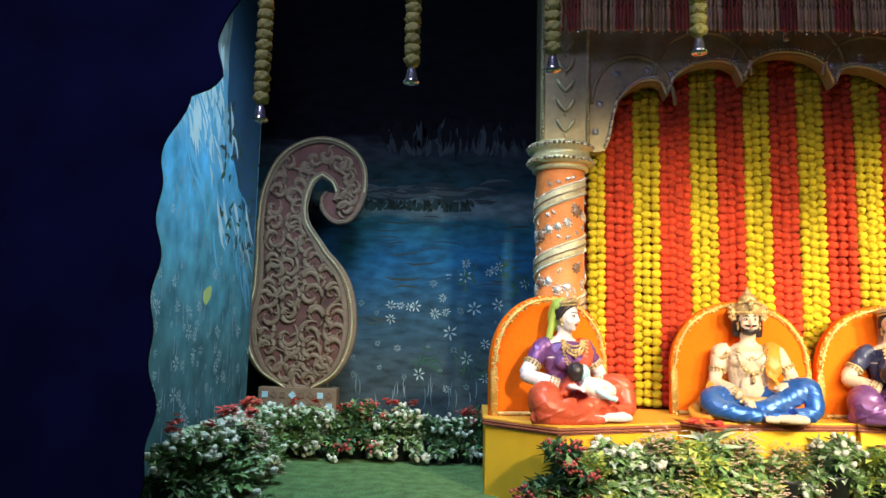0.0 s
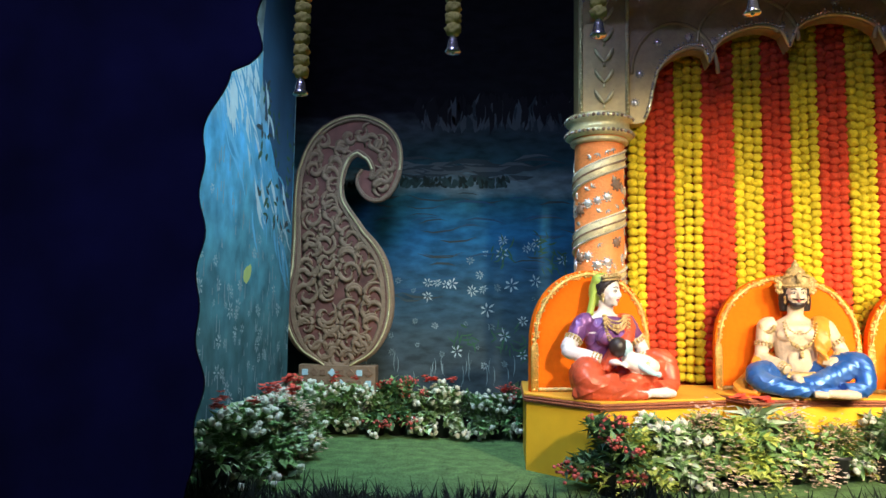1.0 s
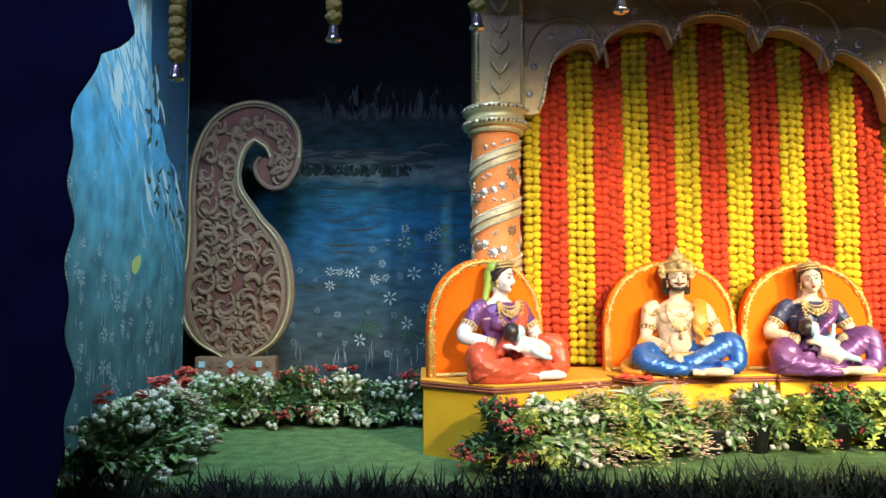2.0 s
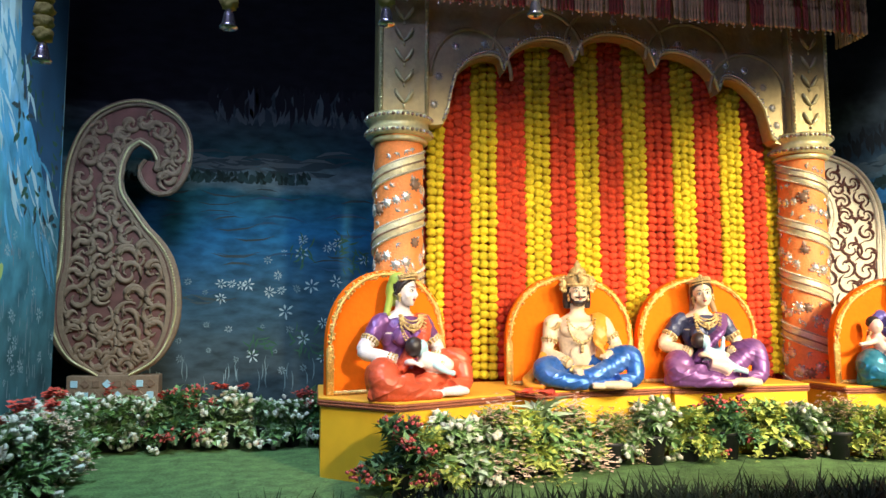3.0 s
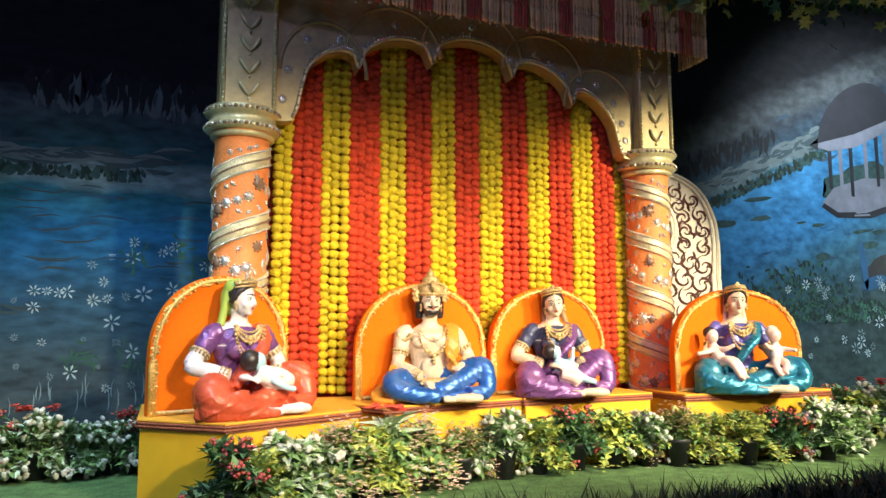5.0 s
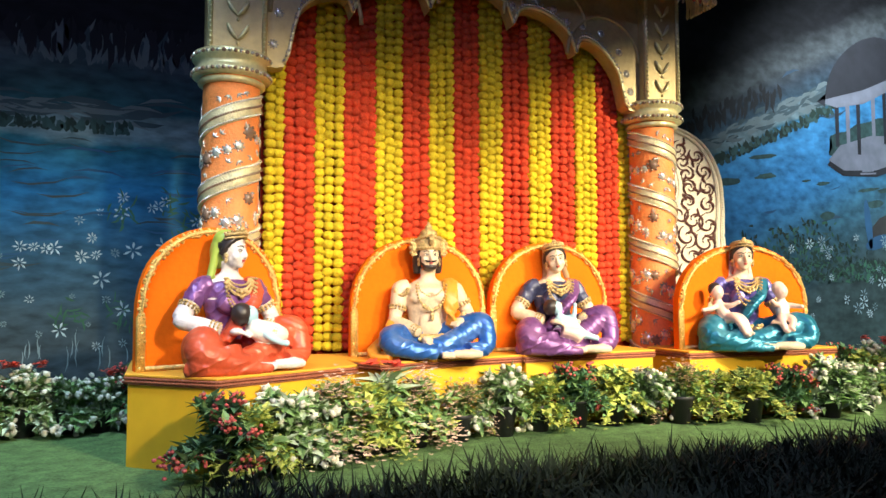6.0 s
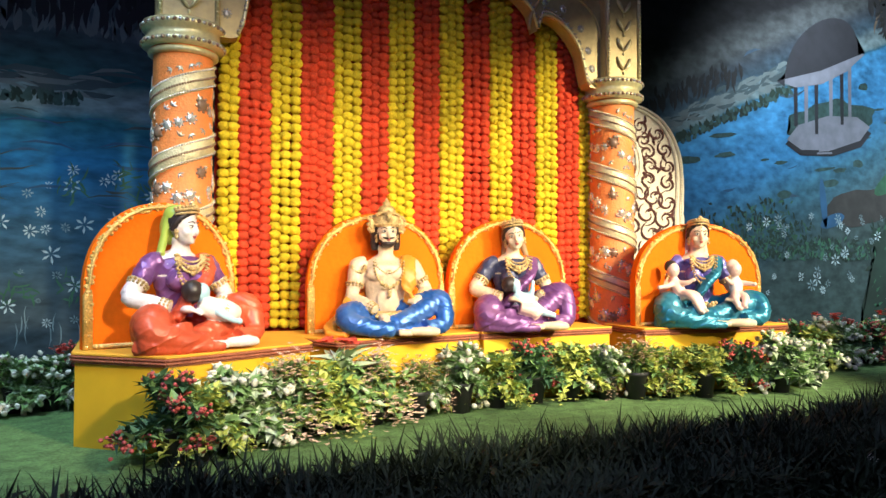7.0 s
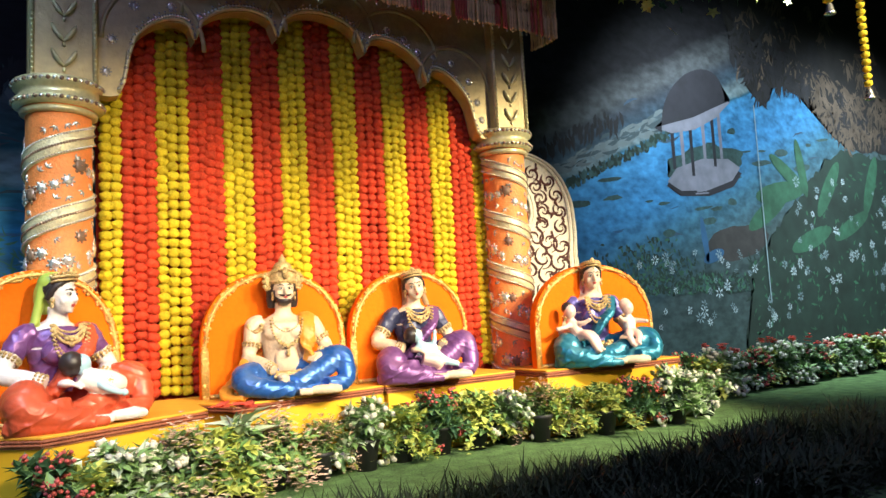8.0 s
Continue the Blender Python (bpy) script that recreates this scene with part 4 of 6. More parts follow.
        tube(bm, [(s * w * 0.7, 0.022, 0.375, 0.046), (*sh, 0.05), (*mid, 0.044)], 14, 5, chest)
        tube(bm, [(*mid, 0.04), (*elbow, 0.036), (*(elbow[i] * 0.45 + wrist[i] * 0.55 for i in range(3)), 0.034), (*wrist, 0.024)], 14, 5, SKIN)
        ball(bm, palm, (0.03, 0.034, 0.018), SKIN, 2)
        for q in range(4):
            d = Vector(palm) - Vector(wrist)
            d = d.normalized() if d.length > 0 else Vector((0, -1, 0))
            side = d.cross(Vector((0, 0, 1))).normalized()
            a = Vector(palm) + side * (0.02 - 0.0135 * q) + d * 0.018
            tube(bm, [(*a, 0.0085), (*(a + d * 0.022 + Vector((0, 0, -0.004))), 0.008), (*(a + d * 0.042 + Vector((0, 0, -0.016))), 0.006)], 6, 3, SKIN)
        joints.append((mid, elbow, wrist, palm, sh))
    if king:
        tube(bm, [(0.12, 0.09, 0.36, 0.035), (0.118, 0.01, 0.41, 0.042), (0.108, -0.07, 0.35, 0.042), (0.105, -0.09, 0.24, 0.042), (0.115, -0.085, 0.15, 0.042)], 12, 5, SHAWL_, 0.45, 0.08)
        tube(bm, [(-0.05, 0.1, 0.24, 0.03), (-0.15, 0.07, 0.2, 0.03), (-0.205, -0.02, 0.19, 0.032), (-0.24, -0.04, 0.13, 0.034), (-0.3, -0.06, 0.06, 0.036), (-0.31, -0.12, 0.02, 0.036), (-0.24, -0.19, 0.014, 0.024)], 12, 5, SHAWL_, 0.55, 0.08)
    else:
        tube(bm, [(0.12, 0.08, 0.35, 0.034), (0.1, 0.0, 0.395, 0.044), (0.06, -0.08, 0.31, 0.05), (-0.02, -0.095, 0.21, 0.055), (-0.08, -0.09, 0.13, 0.05)], 14, 5, SHAWL_, 0.5, 0.06)
    hc = (0, -0.012, 0.548 if king else 0.53)
    head_mass(bm, hc, look_turn, nod, tip, king, veil)
    if lap == "white":
        ball(bm, (-0.03, -0.15, 0.25), (0.047, 0.047, 0.05), BLACK_, 3)
        ball(bm, (0.005, -0.165, 0.245), (0.034, 0.036, 0.042), ICE_, 3)
        tube(bm, [(0.0, -0.165, 0.205, 0.034), (0.05, -0.18, 0.175, 0.05), (0.11, -0.185, 0.16, 0.05), (0.17, -0.17, 0.15, 0.034)], 14, 6, WHITE_)
        tube(bm, [(0.04, -0.2, 0.185, 0.018), (0.06, -0.235, 0.15, 0.017), (0.12, -0.25, 0.12, 0.013)], 8, 5, ICE_)
        ball(bm, (0.135, -0.25, 0.12), 0.016, ICE_, 2)
        ball(bm, (0.085, -0.215, 0.17), (0.04, 0.022, 0.028), GOLD_, 2)
    if lap == "blue":
        ball(bm, (-0.075, -0.14, 0.255), (0.044, 0.044, 0.047), BLACK_, 3)
        ball(bm, (-0.045, -0.155, 0.25), (0.03, 0.034, 0.04), ICE_, 3)
        tube(bm, [(-0.05, -0.16, 0.205, 0.028), (-0.01, -0.175, 0.175, 0.04), (0.05, -0.18, 0.165, 0.04)], 12, 6, ICE_)
        tube(bm, [(0.0, -0.175, 0.19, 0.018), (0.035, -0.2, 0.21, 0.015), (0.045, -0.19, 0.255, 0.011)], 8, 5, ICE_)
        ball(bm, (0.048, -0.19, 0.268), (0.012, 0.01, 0.016), ICE_, 2)
        tube(bm, [(0.05, -0.185, 0.14, 0.03), (0.1, -0.215, 0.105, 0.022), (0.165, -0.23, 0.085, 0.015)], 8, 5, ICE_)
        tube(bm, [(-0.03, -0.19, 0.13, 0.045), (0.04, -0.205, 0.11, 0.05), (0.07, -0.22, 0.08, 0.035)], 12, 5, ROSE_, 0.8)
    if lap == "two":
        doll_mass(bm, (-0.155, -0.14, 0.19), (-0.185, -0.12, 0.255), (-0.195, -0.125, 0.325), ROSE_, ROSE_, BLACK_, [((-0.235, -0.16, 0.235), (-0.29, -0.17, 0.225)), ((-0.14, -0.17, 0.25), (-0.1, -0.19, 0.27))], [((-0.09, -0.2, 0.18), (-0.055, -0.24, 0.1)), ((-0.12, -0.215, 0.175), (-0.08, -0.25, 0.09))])
        doll_mass(bm, (0.17, -0.14, 0.19), (0.175, -0.12, 0.255), (0.17, -0.125, 0.33), ROSE_, WHITE_, ROSE_, [((0.225, -0.15, 0.25), (0.26, -0.18, 0.245)), ((0.12, -0.16, 0.26), (0.095, -0.18, 0.275))], [((0.135, -0.2, 0.17), (0.14, -0.24, 0.11)), ((0.19, -0.21, 0.17), (0.165, -0.25, 0.12))])
    cloth = {SKIRT, SHAWL_} if king else {SKIRT, SHAWL_, TOP_}
    skin_mesh = fuse(bm, mats, 0.005, cloth, 0.0045)
    bm = bmesh.new()
    # jewellery
    head_detail(bm, hc, look_turn, nod, tip, king)
    if king:
        chain(bm, 0.07, 0.4, 0.07, -0.062, 0.005, 17)
        chain(bm, 0.082, 0.39, 0.135, -0.075, 0.0075, 25)
        for i, (x, z) in enumerate(((0, 0.252), (-0.022, 0.262), (0.022, 0.262), (-0.042, 0.275), (0.042, 0.275), (0, 0.228), (0, 0.21))):
            ball(bm, (x, -0.098, z), (0.013, 0.007, 0.014), GOLD_, 1)
        tube(bm, [(-0.11, -0.05, 0.125, 0.014), (-0.04, -0.09, 0.11, 0.018), (0.04, -0.09, 0.11, 0.018), (0.11, -0.05, 0.125, 0.014)], 8, 5, GOLD_)
        for i in range(11):
            ball(bm, (-0.07 + 0.014 * i, -0.1, 0.1 - 0.022 * math.sin(i * math.pi / 10)), 0.0125, GOLD_, 1)
        for i in range(9):
            g = math.pi * i / 8
            ball(bm, (-0.155 - 0.05 * math.cos(g) * 0.6, -0.028 + 0.02 * math.cos(g), 0.365 - 0.03 * math.sin(g)), 0.013, GOLD_, 1)
    else:
        for w_, drop, q, n in ((0.05, 0.03, 0.0065, 15), (0.058, 0.05, 0.0085, 19), (0.066, 0.075, 0.0085, 21), (0.072, 0.13, 0.0065, 25), (0.078, 0.165, 0.0075, 27)):
            chain(bm, w_, 0.405, drop, -0.062 - drop * 0.16, q, n)
        for x, z in ((0, 0.345), (0.02, 0.35), (-0.02, 0.35), (0, 0.325), (0, 0.235), (0.014, 0.25), (-0.014, 0.25)):
            ball(bm, (x, -0.1, z), (0.012, 0.008, 0.013), GOLD_, 1)
        if lap == "two":
            for i in range(12):
                ball(bm, (-0.05 + 0.009 * i, -0.15 - 0.01 * math.sin(i), 0.125 - 0.012 * math.cos(i * 2)), 0.0125, GOLD_, 1)
    for mid, elbow, wrist, palm, sh in joints:
        axis = Vector(elbow) - Vector(sh)
        band = Vector(mid) + axis.normalized() * 0.012
        ring_of(bm, band, axis, 0.043, 0.009, 14)
        ring_of(bm, band + axis.normalized() * 0.014, axis, 0.042, 0.007, 14)
        fore = Vector(wrist) - Vector(elbow)
        for q in (0.78, 0.88, 0.97):
            ring_of(bm, Vector(elbow) + fore * q, fore, 0.031 - 0.006 * (q - 0.7) / 0.3, 0.0065, 12)
    bmesh.ops.recalc_face_normals(bm, faces=bm.faces)
    bm.from_mesh(skin_mesh)
    bpy.data.meshes.remove(skin_mesh)
    bmesh.ops.scale(bm, vec=(scale, scale, scale), verts=bm.verts)
    me = bpy.data.meshes.new("statue")
    bm.to_mesh(me)
    bm.free()
    for m in mats:
        me.materials.append(m)
    return tagged(part("statue", me, None, place=place), label, "statue", "seated statues")


Z = SEAT_Z + 0.002
statue("painted plaster seated statue in a red skirt with swaddled doll", pose(0.975, 3.72, Z, 0, 0, 24), PLASTER_PALE, PAINT_PURPLE, PAINT_RED, PAINT_RED, look_turn=28, nod=4, veil=PAINT_GREEN, lap="white", scale=1.02, spread=0.93, high_knee=0.03)
statue("painted plaster seated statue with gold crown and blue wrap", pose(2.04, 3.96, Z, 0, 0, -8), PLASTER_WARM, PLASTER_WARM, PAINT_BLUE, PAINT_ORANGE, king=True, look_turn=0, scale=1.0, high_knee=0.035)
statue("painted plaster seated statue in purple robes with blue doll", pose(2.86, 4.0, Z, 0, 0, -10), PLASTER_WARM, PAINT_NAVY, PAINT_PURPLE, PAINT_PURPLE, look_turn=-10, nod=5, tip=-9, veil=VEIL_TAN, lap="blue", scale=1.03, high_knee=0.06, spread=0.93)
statue("painted plaster seated statue in teal robes with two dolls", pose(4.08, 3.77, Z, 0, 0, -22), PLASTER_WARM, PAINT_VIOLET, PAINT_TEAL, PAINT_TEAL, look_turn=-4, veil=PAINT_ROSE, lap="two", scale=1.07, spread=1.08)

# ---- carved paisley panels ----
def paisley(name, label, place, carved, backing, flip, scroll, thick):
    """A tall paisley of openwork board, curling over at the top, on a tiled block."""
    t = thing(name, label, "panel", place, "paisley panels")
    s = 0.0041 * 0.99
    spine = smooth_path([(0, 0, 26), (0, 30, 72), (-2, 85, 98), (-5, 160, 95), (-24, 225, 68), (-42, 290, 47), (-40, 350, 42), (-17, 400, 40), (27, 420, 36), (68, 398, 36), (80, 354, 27), (64, 320, 24), (43, 334, 18), (45, 354, 10)], 7)
    left, right = [], []
    for i, p in enumerate(spine):
        a, b = spine[max(0, i - 1)], spine[min(len(spine) - 1, i + 1)]
        d = Vector((b[0] - a[0], b[1] - a[1])).normalized()
        n = Vector((-d.y, d.x))
        left.append((p[0] + n.x * p[2], p[1] + n.y * p[2]))
        right.append((p[0] - n.x * p[2], p[1] - n.y * p[2]))
    f = -1 if flip else 1
    P = lambda q, y: Vector((f * q[0] * s, y, 0.42 + max(q[1], 0) * s))
    bm = bmesh.new()
    for y0, y1 in ((0.012, 0.06),):
        for i in range(len(spine) - 1):
            quad = (left[i], left[i + 1], right[i + 1], right[i])
            v = [bm.verts.new(P(q, y)) for y in (y0, y1) for q in quad]
            for idx in ((0, 1, 2, 3), (7, 6, 5, 4), (0, 4, 5, 1), (2, 6, 7, 3)):
                bm.faces.new([v[k] for k in idx])
    part("backing", bm, backing, t)
    for (w0, w1), y0, y1, nm, mat in (((1.0, 0.9), -0.018, 0.02, "rim_board", carved), ((0.905, 0.865), -0.004, 0.02, "rim_stripe", backing if not flip else carved), ((0.87, 0.8), -0.012, 0.02, "inner_board", carved)):
        bm = bmesh.new()
        for side in (left, right):
            rows = []
            for p, q in zip(spine, side):
                a = (p[0] + (q[0] - p[0]) * w0, p[1] + (q[1] - p[1]) * w0)
                b = (p[0] + (q[0] - p[0]) * w1, p[1] + (q[1] - p[1]) * w1)
                rows.append([bm.verts.new(P(c, y)) for c, y in ((a, y1), (a, y0), (b, y0), (b, y1))])
            for a, b in zip(rows[:-1], rows[1:]):
                for j in range(3):
                    bm.faces.new((a[j], b[j], b[j + 1], a[j + 1]))
        part(nm, bm, mat, t)
    for w, rad, nm in ((1.0, 0.016, "rim"), (0.8, 0.008, "inner_rim")):
        bm = bmesh.new()
        for side in (left, right):
            row = [(*P((p[0] + (q[0] - p[0]) * w, p[1] + (q[1] - p[1]) * w), 0.0), rad * (1 if i < 62 else 0.7)) for i, (p, q) in enumerate(zip(spine, side))]
            tube(bm, row, 8, straight=True)
        part(nm, bm, carved, t)
    bm = bmesh.new()
    for side in (left, right):
        for i in range(0, len(side) - 22):
            for h in (0, 0.33, 0.66):
                q = [side[i][k] + (side[i + 1][k] - side[i][k]) * h for k in (0, 1)]
                p = [spine[i][k] + (spine[i + 1][k] - spine[i][k]) * h for k in (0, 1)]
                ball(bm, P((p[0] + (q[0] - p[0]) * 0.95, p[1] + (q[1] - p[1]) * 0.95), -0.02), 0.0085, 0, 1)
    part("beading", bm, GOLD if not flip else carved, t, "gold bead row")["kind"] = "stuff"
    # scrolls: openwork board on the tan panel, dark stand-ins for holes on the cream
    rnd = random.Random(21)
    loose = 0.0 if flip else 3.0
    for i in range(3, len(spine) - 16, 4 if flip else 3):
        p, w = spine[i], spine[i][2]
        rows = (-0.62, -0.2, 0.22, 0.62) if w > 80 else ((-0.5, 0.0, 0.5) if w > 55 else ((-0.4, 0.4) if w > 39 else (0.0,)))
        for k in rows:
            cx = p[0] + (right[i][0] - p[0]) * k
            cy = p[1] + (right[i][1] - p[1]) * k
            hand = 1 if k > 0 else -1
            bm = bmesh.new()
            size = (21 if w > 50 else 15) * (1.0 if flip else rnd.uniform(0.8, 1.15))
            cx, cy = cx + rnd.gauss(0, loose), cy + rnd.gauss(0, loose)
            for q in range(2):
                a0 = rnd.uniform(-0.5, 0.5) * (1 if flip else 2) + (1.2 if q else -1.6)
                row = []
                for j in range(17):
                    u = j / 16
                    g = a0 + hand * u * 4.6
                    rr = size * (1.05 - 0.85 * u)
                    row.append((*P((cx + rr * math.cos(g), cy + rr * math.sin(g) * 1.15), 0.004), 0.3 * thick * (0.5 + math.sin(math.pi * min(1, u * 1.15)) ** 1.2)))
                tube(bm, row, 6, straight=True, flat=1.9 if flip else 1.5)
            a0 = rnd.uniform(0, 6.28)
            tube(bm, [(*P((cx + 6 * math.cos(a0), cy + 6 * math.sin(a0)), 0.003), 0.004), (*P((cx + 16 * math.cos(a0 + 0.4), cy + 16 * math.sin(a0 + 0.4)), 0.003), 0.008), (*P((cx + 27 * math.cos(a0 + 0.1), cy + 27 * math.sin(a0 + 0.1)), 0.003), 0.003)], 6, 4, 0, 1.6)
            part("scroll", bm, scroll, t)
    bm = bmesh.new()
    box(bm, -0.285, 0.285, -0.02, 0.1, 0.0, 0.42, bevel=0.008)
    part("base_block", bm, carved, t)
    tile = bmesh.new()
    box(tile, -0.022, 0.022, -0.006, 0.0, -0.022, 0.022, bevel=0.003)
    me = mesh_from(tile, "tile", JEWEL_DARK)
    me2 = me.copy()
    me2.materials[0] = PAINT_ICE
    for r_ in range(5):
        for c_ in range(8):
            part("tile", me if (r_ + c_ * 2) % 3 else me2, None, t, place=pose(-0.235 + c_ * 0.067, -0.022, 0.365 - r_ * 0.075, 0, 45 if (c_ + r_) % 2 else 0))
    return t


paisley("paisley_panel", "tan carved openwork paisley panel over maroon backing", pose(-0.78, 5.0, 0), TAN_CARVED, PANEL_MAROON, False, TAN_CARVED, 0.032)
# the dark of the holes is coloured onto scrolls over solid cream
paisley("paisley_panel", "cream white carved paisley panel, dark scrolls for openings, partly hidden", pose(4.6, 4.98, 0) @ Matrix.Diagonal((1.32, 1, 0.93, 1)), CREAM_CARVED, CREAM_CARVED, True, HOLE_DARK, 0.013)

# ---- potted plants ----
def leaf(bm, at, way, length, width, mi, curl=0.25):
    """One folded leaf from four triangles."""
    way = way.normalized()
    side = way.cross(Vector((0.13, 0.21, 1))).normalized()
    up = side.cross(way)
    a = bm.verts.new(at)
    b = bm.verts.new(at + way * length * 0.45 + side * width * 0.5 + up * width * curl)
    c = bm.verts.new(at + way * length * 0.5)
    d = bm.verts.new(at + way * length * 0.45 - side * width * 0.5 + up * width * curl)
    e = bm.verts.new(at + way * length - up * length * 0.12)
    for tri in ((a, b, c), (a, c, d), (b, e, c), (c, e, d)):
        bm.faces.new(tri).material_index = mi


def blossom(bm, c, r, mi, rnd, petals=6):
    for i in range(petals):
        g = 2 * math.pi * i / petals + rnd.uniform(-0.2, 0.2)
        leaf(bm, c, Vector((math.cos(g), math.sin(g), rnd.uniform(0.1, 0.8))), r, r * 0.8, mi, 0.1)


def plant_mesh(seed, kind):
    """Leaves and flowers of one bush; the pot's rim is at 0.15."""
    rnd = random.Random(seed)
    bm = bmesh.new()
    fl = bmesh.new()
    spread, tall = {"berry": (0.18, 0.18), "lime": (0.19, 0.15), "white": (0.18, 0.17), "pink": (0.18, 0.16), "big": (0.15, 0.18), "mixed": (0.18, 0.17)}[kind]
    for s in range(38):
        g, lean = rnd.uniform(0, 6.283), rnd.uniform(0.1, 1.0)
        tip = Vector((math.cos(g) * spread * lean, math.sin(g) * spread * lean, 0.15 + tall * rnd.uniform(0.55, 1.05) * (1.1 - 0.45 * lean)))
        if lean > 0.5 and rnd.random() < 0.8:
            tip.z -= 0.15
        root = Vector((math.cos(g) * 0.02, math.sin(g) * 0.02, 0.13))
        mid = (root + tip) / 2 + Vector((0, 0, 0.05))
        tube(bm, [(*root, 0.003), (*mid, 0.0025), (*tip, 0.0015)], 4, 3, 0)
        count = 10 if kind == "big" else 24
        for i in range(count):
            u = 0.25 + 0.75 * i / count
            p = root.lerp(mid, u * 2) if u < 0.5 else mid.lerp(tip, u * 2 - 1)
            way = Vector((rnd.gauss(0, 1), rnd.gauss(0, 1), rnd.gauss(0.3, 0.6))) + (tip - root) * 2
            size = {"berry": 0.055, "lime": 0.044, "white": 0.058, "pink": 0.045, "big": 0.06, "mixed": 0.052}[kind] * rnd.uniform(0.7, 1.3)
            leaf(bm, p, way, size, size * (0.5 if kind != "lime" else 0.75), rnd.choice((0, 0, 1)))
        if kind == "berry" and s % 2 == 0:
            for i in range(16):
                ball(fl, tip + Vector((rnd.gauss(0, 0.016), rnd.gauss(0, 0.016), rnd.gauss(0.005, 0.014))), rnd.uniform(0.006, 0.009), 0, 1)
        if kind in ("white", "mixed") and s % 5 in (0, 2):
            for i in range(5):
                c = tip + Vector((rnd.gauss(0, 0.022), rnd.gauss(0, 0.022), rnd.gauss(0, 0.02)))
                ball(fl, c, (0.013, 0.013, 0.02), 0, 1, pose(0, 0, 0, rnd.uniform(-50, 50), rnd.uniform(-50, 50), 0))
                blossom(fl, c, 0.022, 0, rnd, 5)
        if kind == "pink":
            for i in range(26):
                c = tip + Vector((rnd.gauss(0, 0.024), rnd.gauss(0, 0.024), rnd.gauss(0.0, 0.03)))
                blossom(fl, c, 0.012, 0, rnd, 4)
        if kind == "lime" and s % 2:
            for i in range(12):
                blossom(fl, tip + Vector((rnd.gauss(0, 0.025), rnd.gauss(0, 0.025), rnd.gauss(-0.01, 0.02))), 0.012, 0, rnd, 4)
    if kind == "big":
        for i in range(11):
            g = i * 2.4
            leaf(bm, Vector((0, 0, 0.2 + 0.012 * i)), Vector((math.cos(g), math.sin(g), rnd.uniform(0.1, 0.9))), rnd.uniform(0.14, 0.2), rnd.uniform(0.055, 0.08), 1, 0.3)
        for i in range(4):
            c = Vector((rnd.gauss(0, 0.035), rnd.gauss(0, 0.035), 0.39))
            blossom(fl, c, 0.055, 0, rnd, 7)
    if kind == "mixed":
        for i in range(3):
            c = Vector((rnd.gauss(0, 0.06), rnd.gauss(0, 0.06), 0.36))
            for j in range(9):
                blossom(fl, c + Vector((rnd.gauss(0, 0.012), rnd.gauss(0, 0.012), rnd.gauss(0, 0.012))), 0.022, 1, rnd, 5)
    leaves = {"berry": [LEAF_DARK, LEAF_GREEN], "lime": [LEAF_LIME, LEAF_GREEN], "white": [LEAF_GREEN, LEAF_PALE], "pink": [LEAF_GREEN, LEAF_LIME], "big": [LEAF_GREEN, LEAF_PALE], "mixed": [LEAF_GREEN, LEAF_PALE]}[kind]
    flowers = {"berry": [BERRY_RED], "lime": [LEAF_LIME], "white": [PETAL_WHITE], "pink": [PETAL_PINK], "big": [PETAL_RED], "mixed": [PETAL_WHITE, PETAL_RED]}[kind]
    a = bpy.data.meshes.new("foliage")
    bm.to_mesh(a)
    bm.free()
    b = bpy.data.meshes.new("flowers")
    fl.to_mesh(b)
    fl.free()
    for m in leaves:
        a.materials.append(m)
    for m in flowers:
        b.materials.append(m)
    return a, b


POT = bmesh.new()
lathe(POT, [(0.05, 0.0), (0.068, 0.13), (0.074, 0.132), (0.076, 0.15), (0.068, 0.152), (0.064, 0.14), (0.05, 0.135)], 20)
POT = mesh_from(POT, "pot", POT_BLACK)
POT2 = POT.copy()
POT2.materials[0] = POT_BROWN
WORDS = {"berry": "potted plant with clusters of dark red berries", "lime": "potted plant with small yellow green leaves", "white": "potted plant with white blossoms and green leaves", "pink": "potted plant with feathery dusty pink flowers", "big": "potted plant with broad leaves and red bloom", "mixed": "potted plant with white and red flowers"}
BUSH = {}


def plant(kind, seed, x, y, turn, size, group):
    key = (kind, seed % 3)
    if key not in BUSH:
        t = thing("potted_plant", WORDS[kind], "potted plant", pose(x, y, 0.001, 0, 0, turn) @ Matrix.Scale(size, 4), group)
        a, b = plant_mesh(seed % 3 * 17 + len(kind) * 5, kind)
        part("pot", POT, None, t)
        full = Matrix.Translation((0, 0, -0.03)) @ Matrix.Diagonal((1.22, 1.22, 1.1, 1))
        part("foliage", a, None, t, place=full)["kind"] = "stuff"
        part("blossom", b, None, t, place=full)["kind"] = "stuff"
        BUSH[key] = t
        return t
    t = copy_thing(BUSH[key], pose(x, y, 0.001, 0, 0, turn))
    t.scale = (size, size, size)
    t["group"] = group
    return t


rnd = random.Random(8)
row = "berry lime white white pink lime big pink pink white lime berry lime white pink lime lime berry white white".split()
n = len(row)
ways = smooth_path([(0.93, 3.22), (1.2, 3.4), (1.55, 3.54), (1.9, 3.62), (2.5, 3.72), (3.1, 3.73), (3.55, 3.62), (4.1, 3.5), (4.82, 3.5)], 12)
for i, kind in enumerate(row):
    p = ways[int(i * (len(ways) - 1) / (n - 1))]
    plant(kind, i, p[0] + rnd.uniform(-0.02, 0.02), p[1] + rnd.uniform(-0.04, 0.03), rnd.uniform(0, 360), rnd.uniform(0.88, 1.06), "plants before the seats")
kinds = ("mixed", "white", "mixed", "berry", "white")
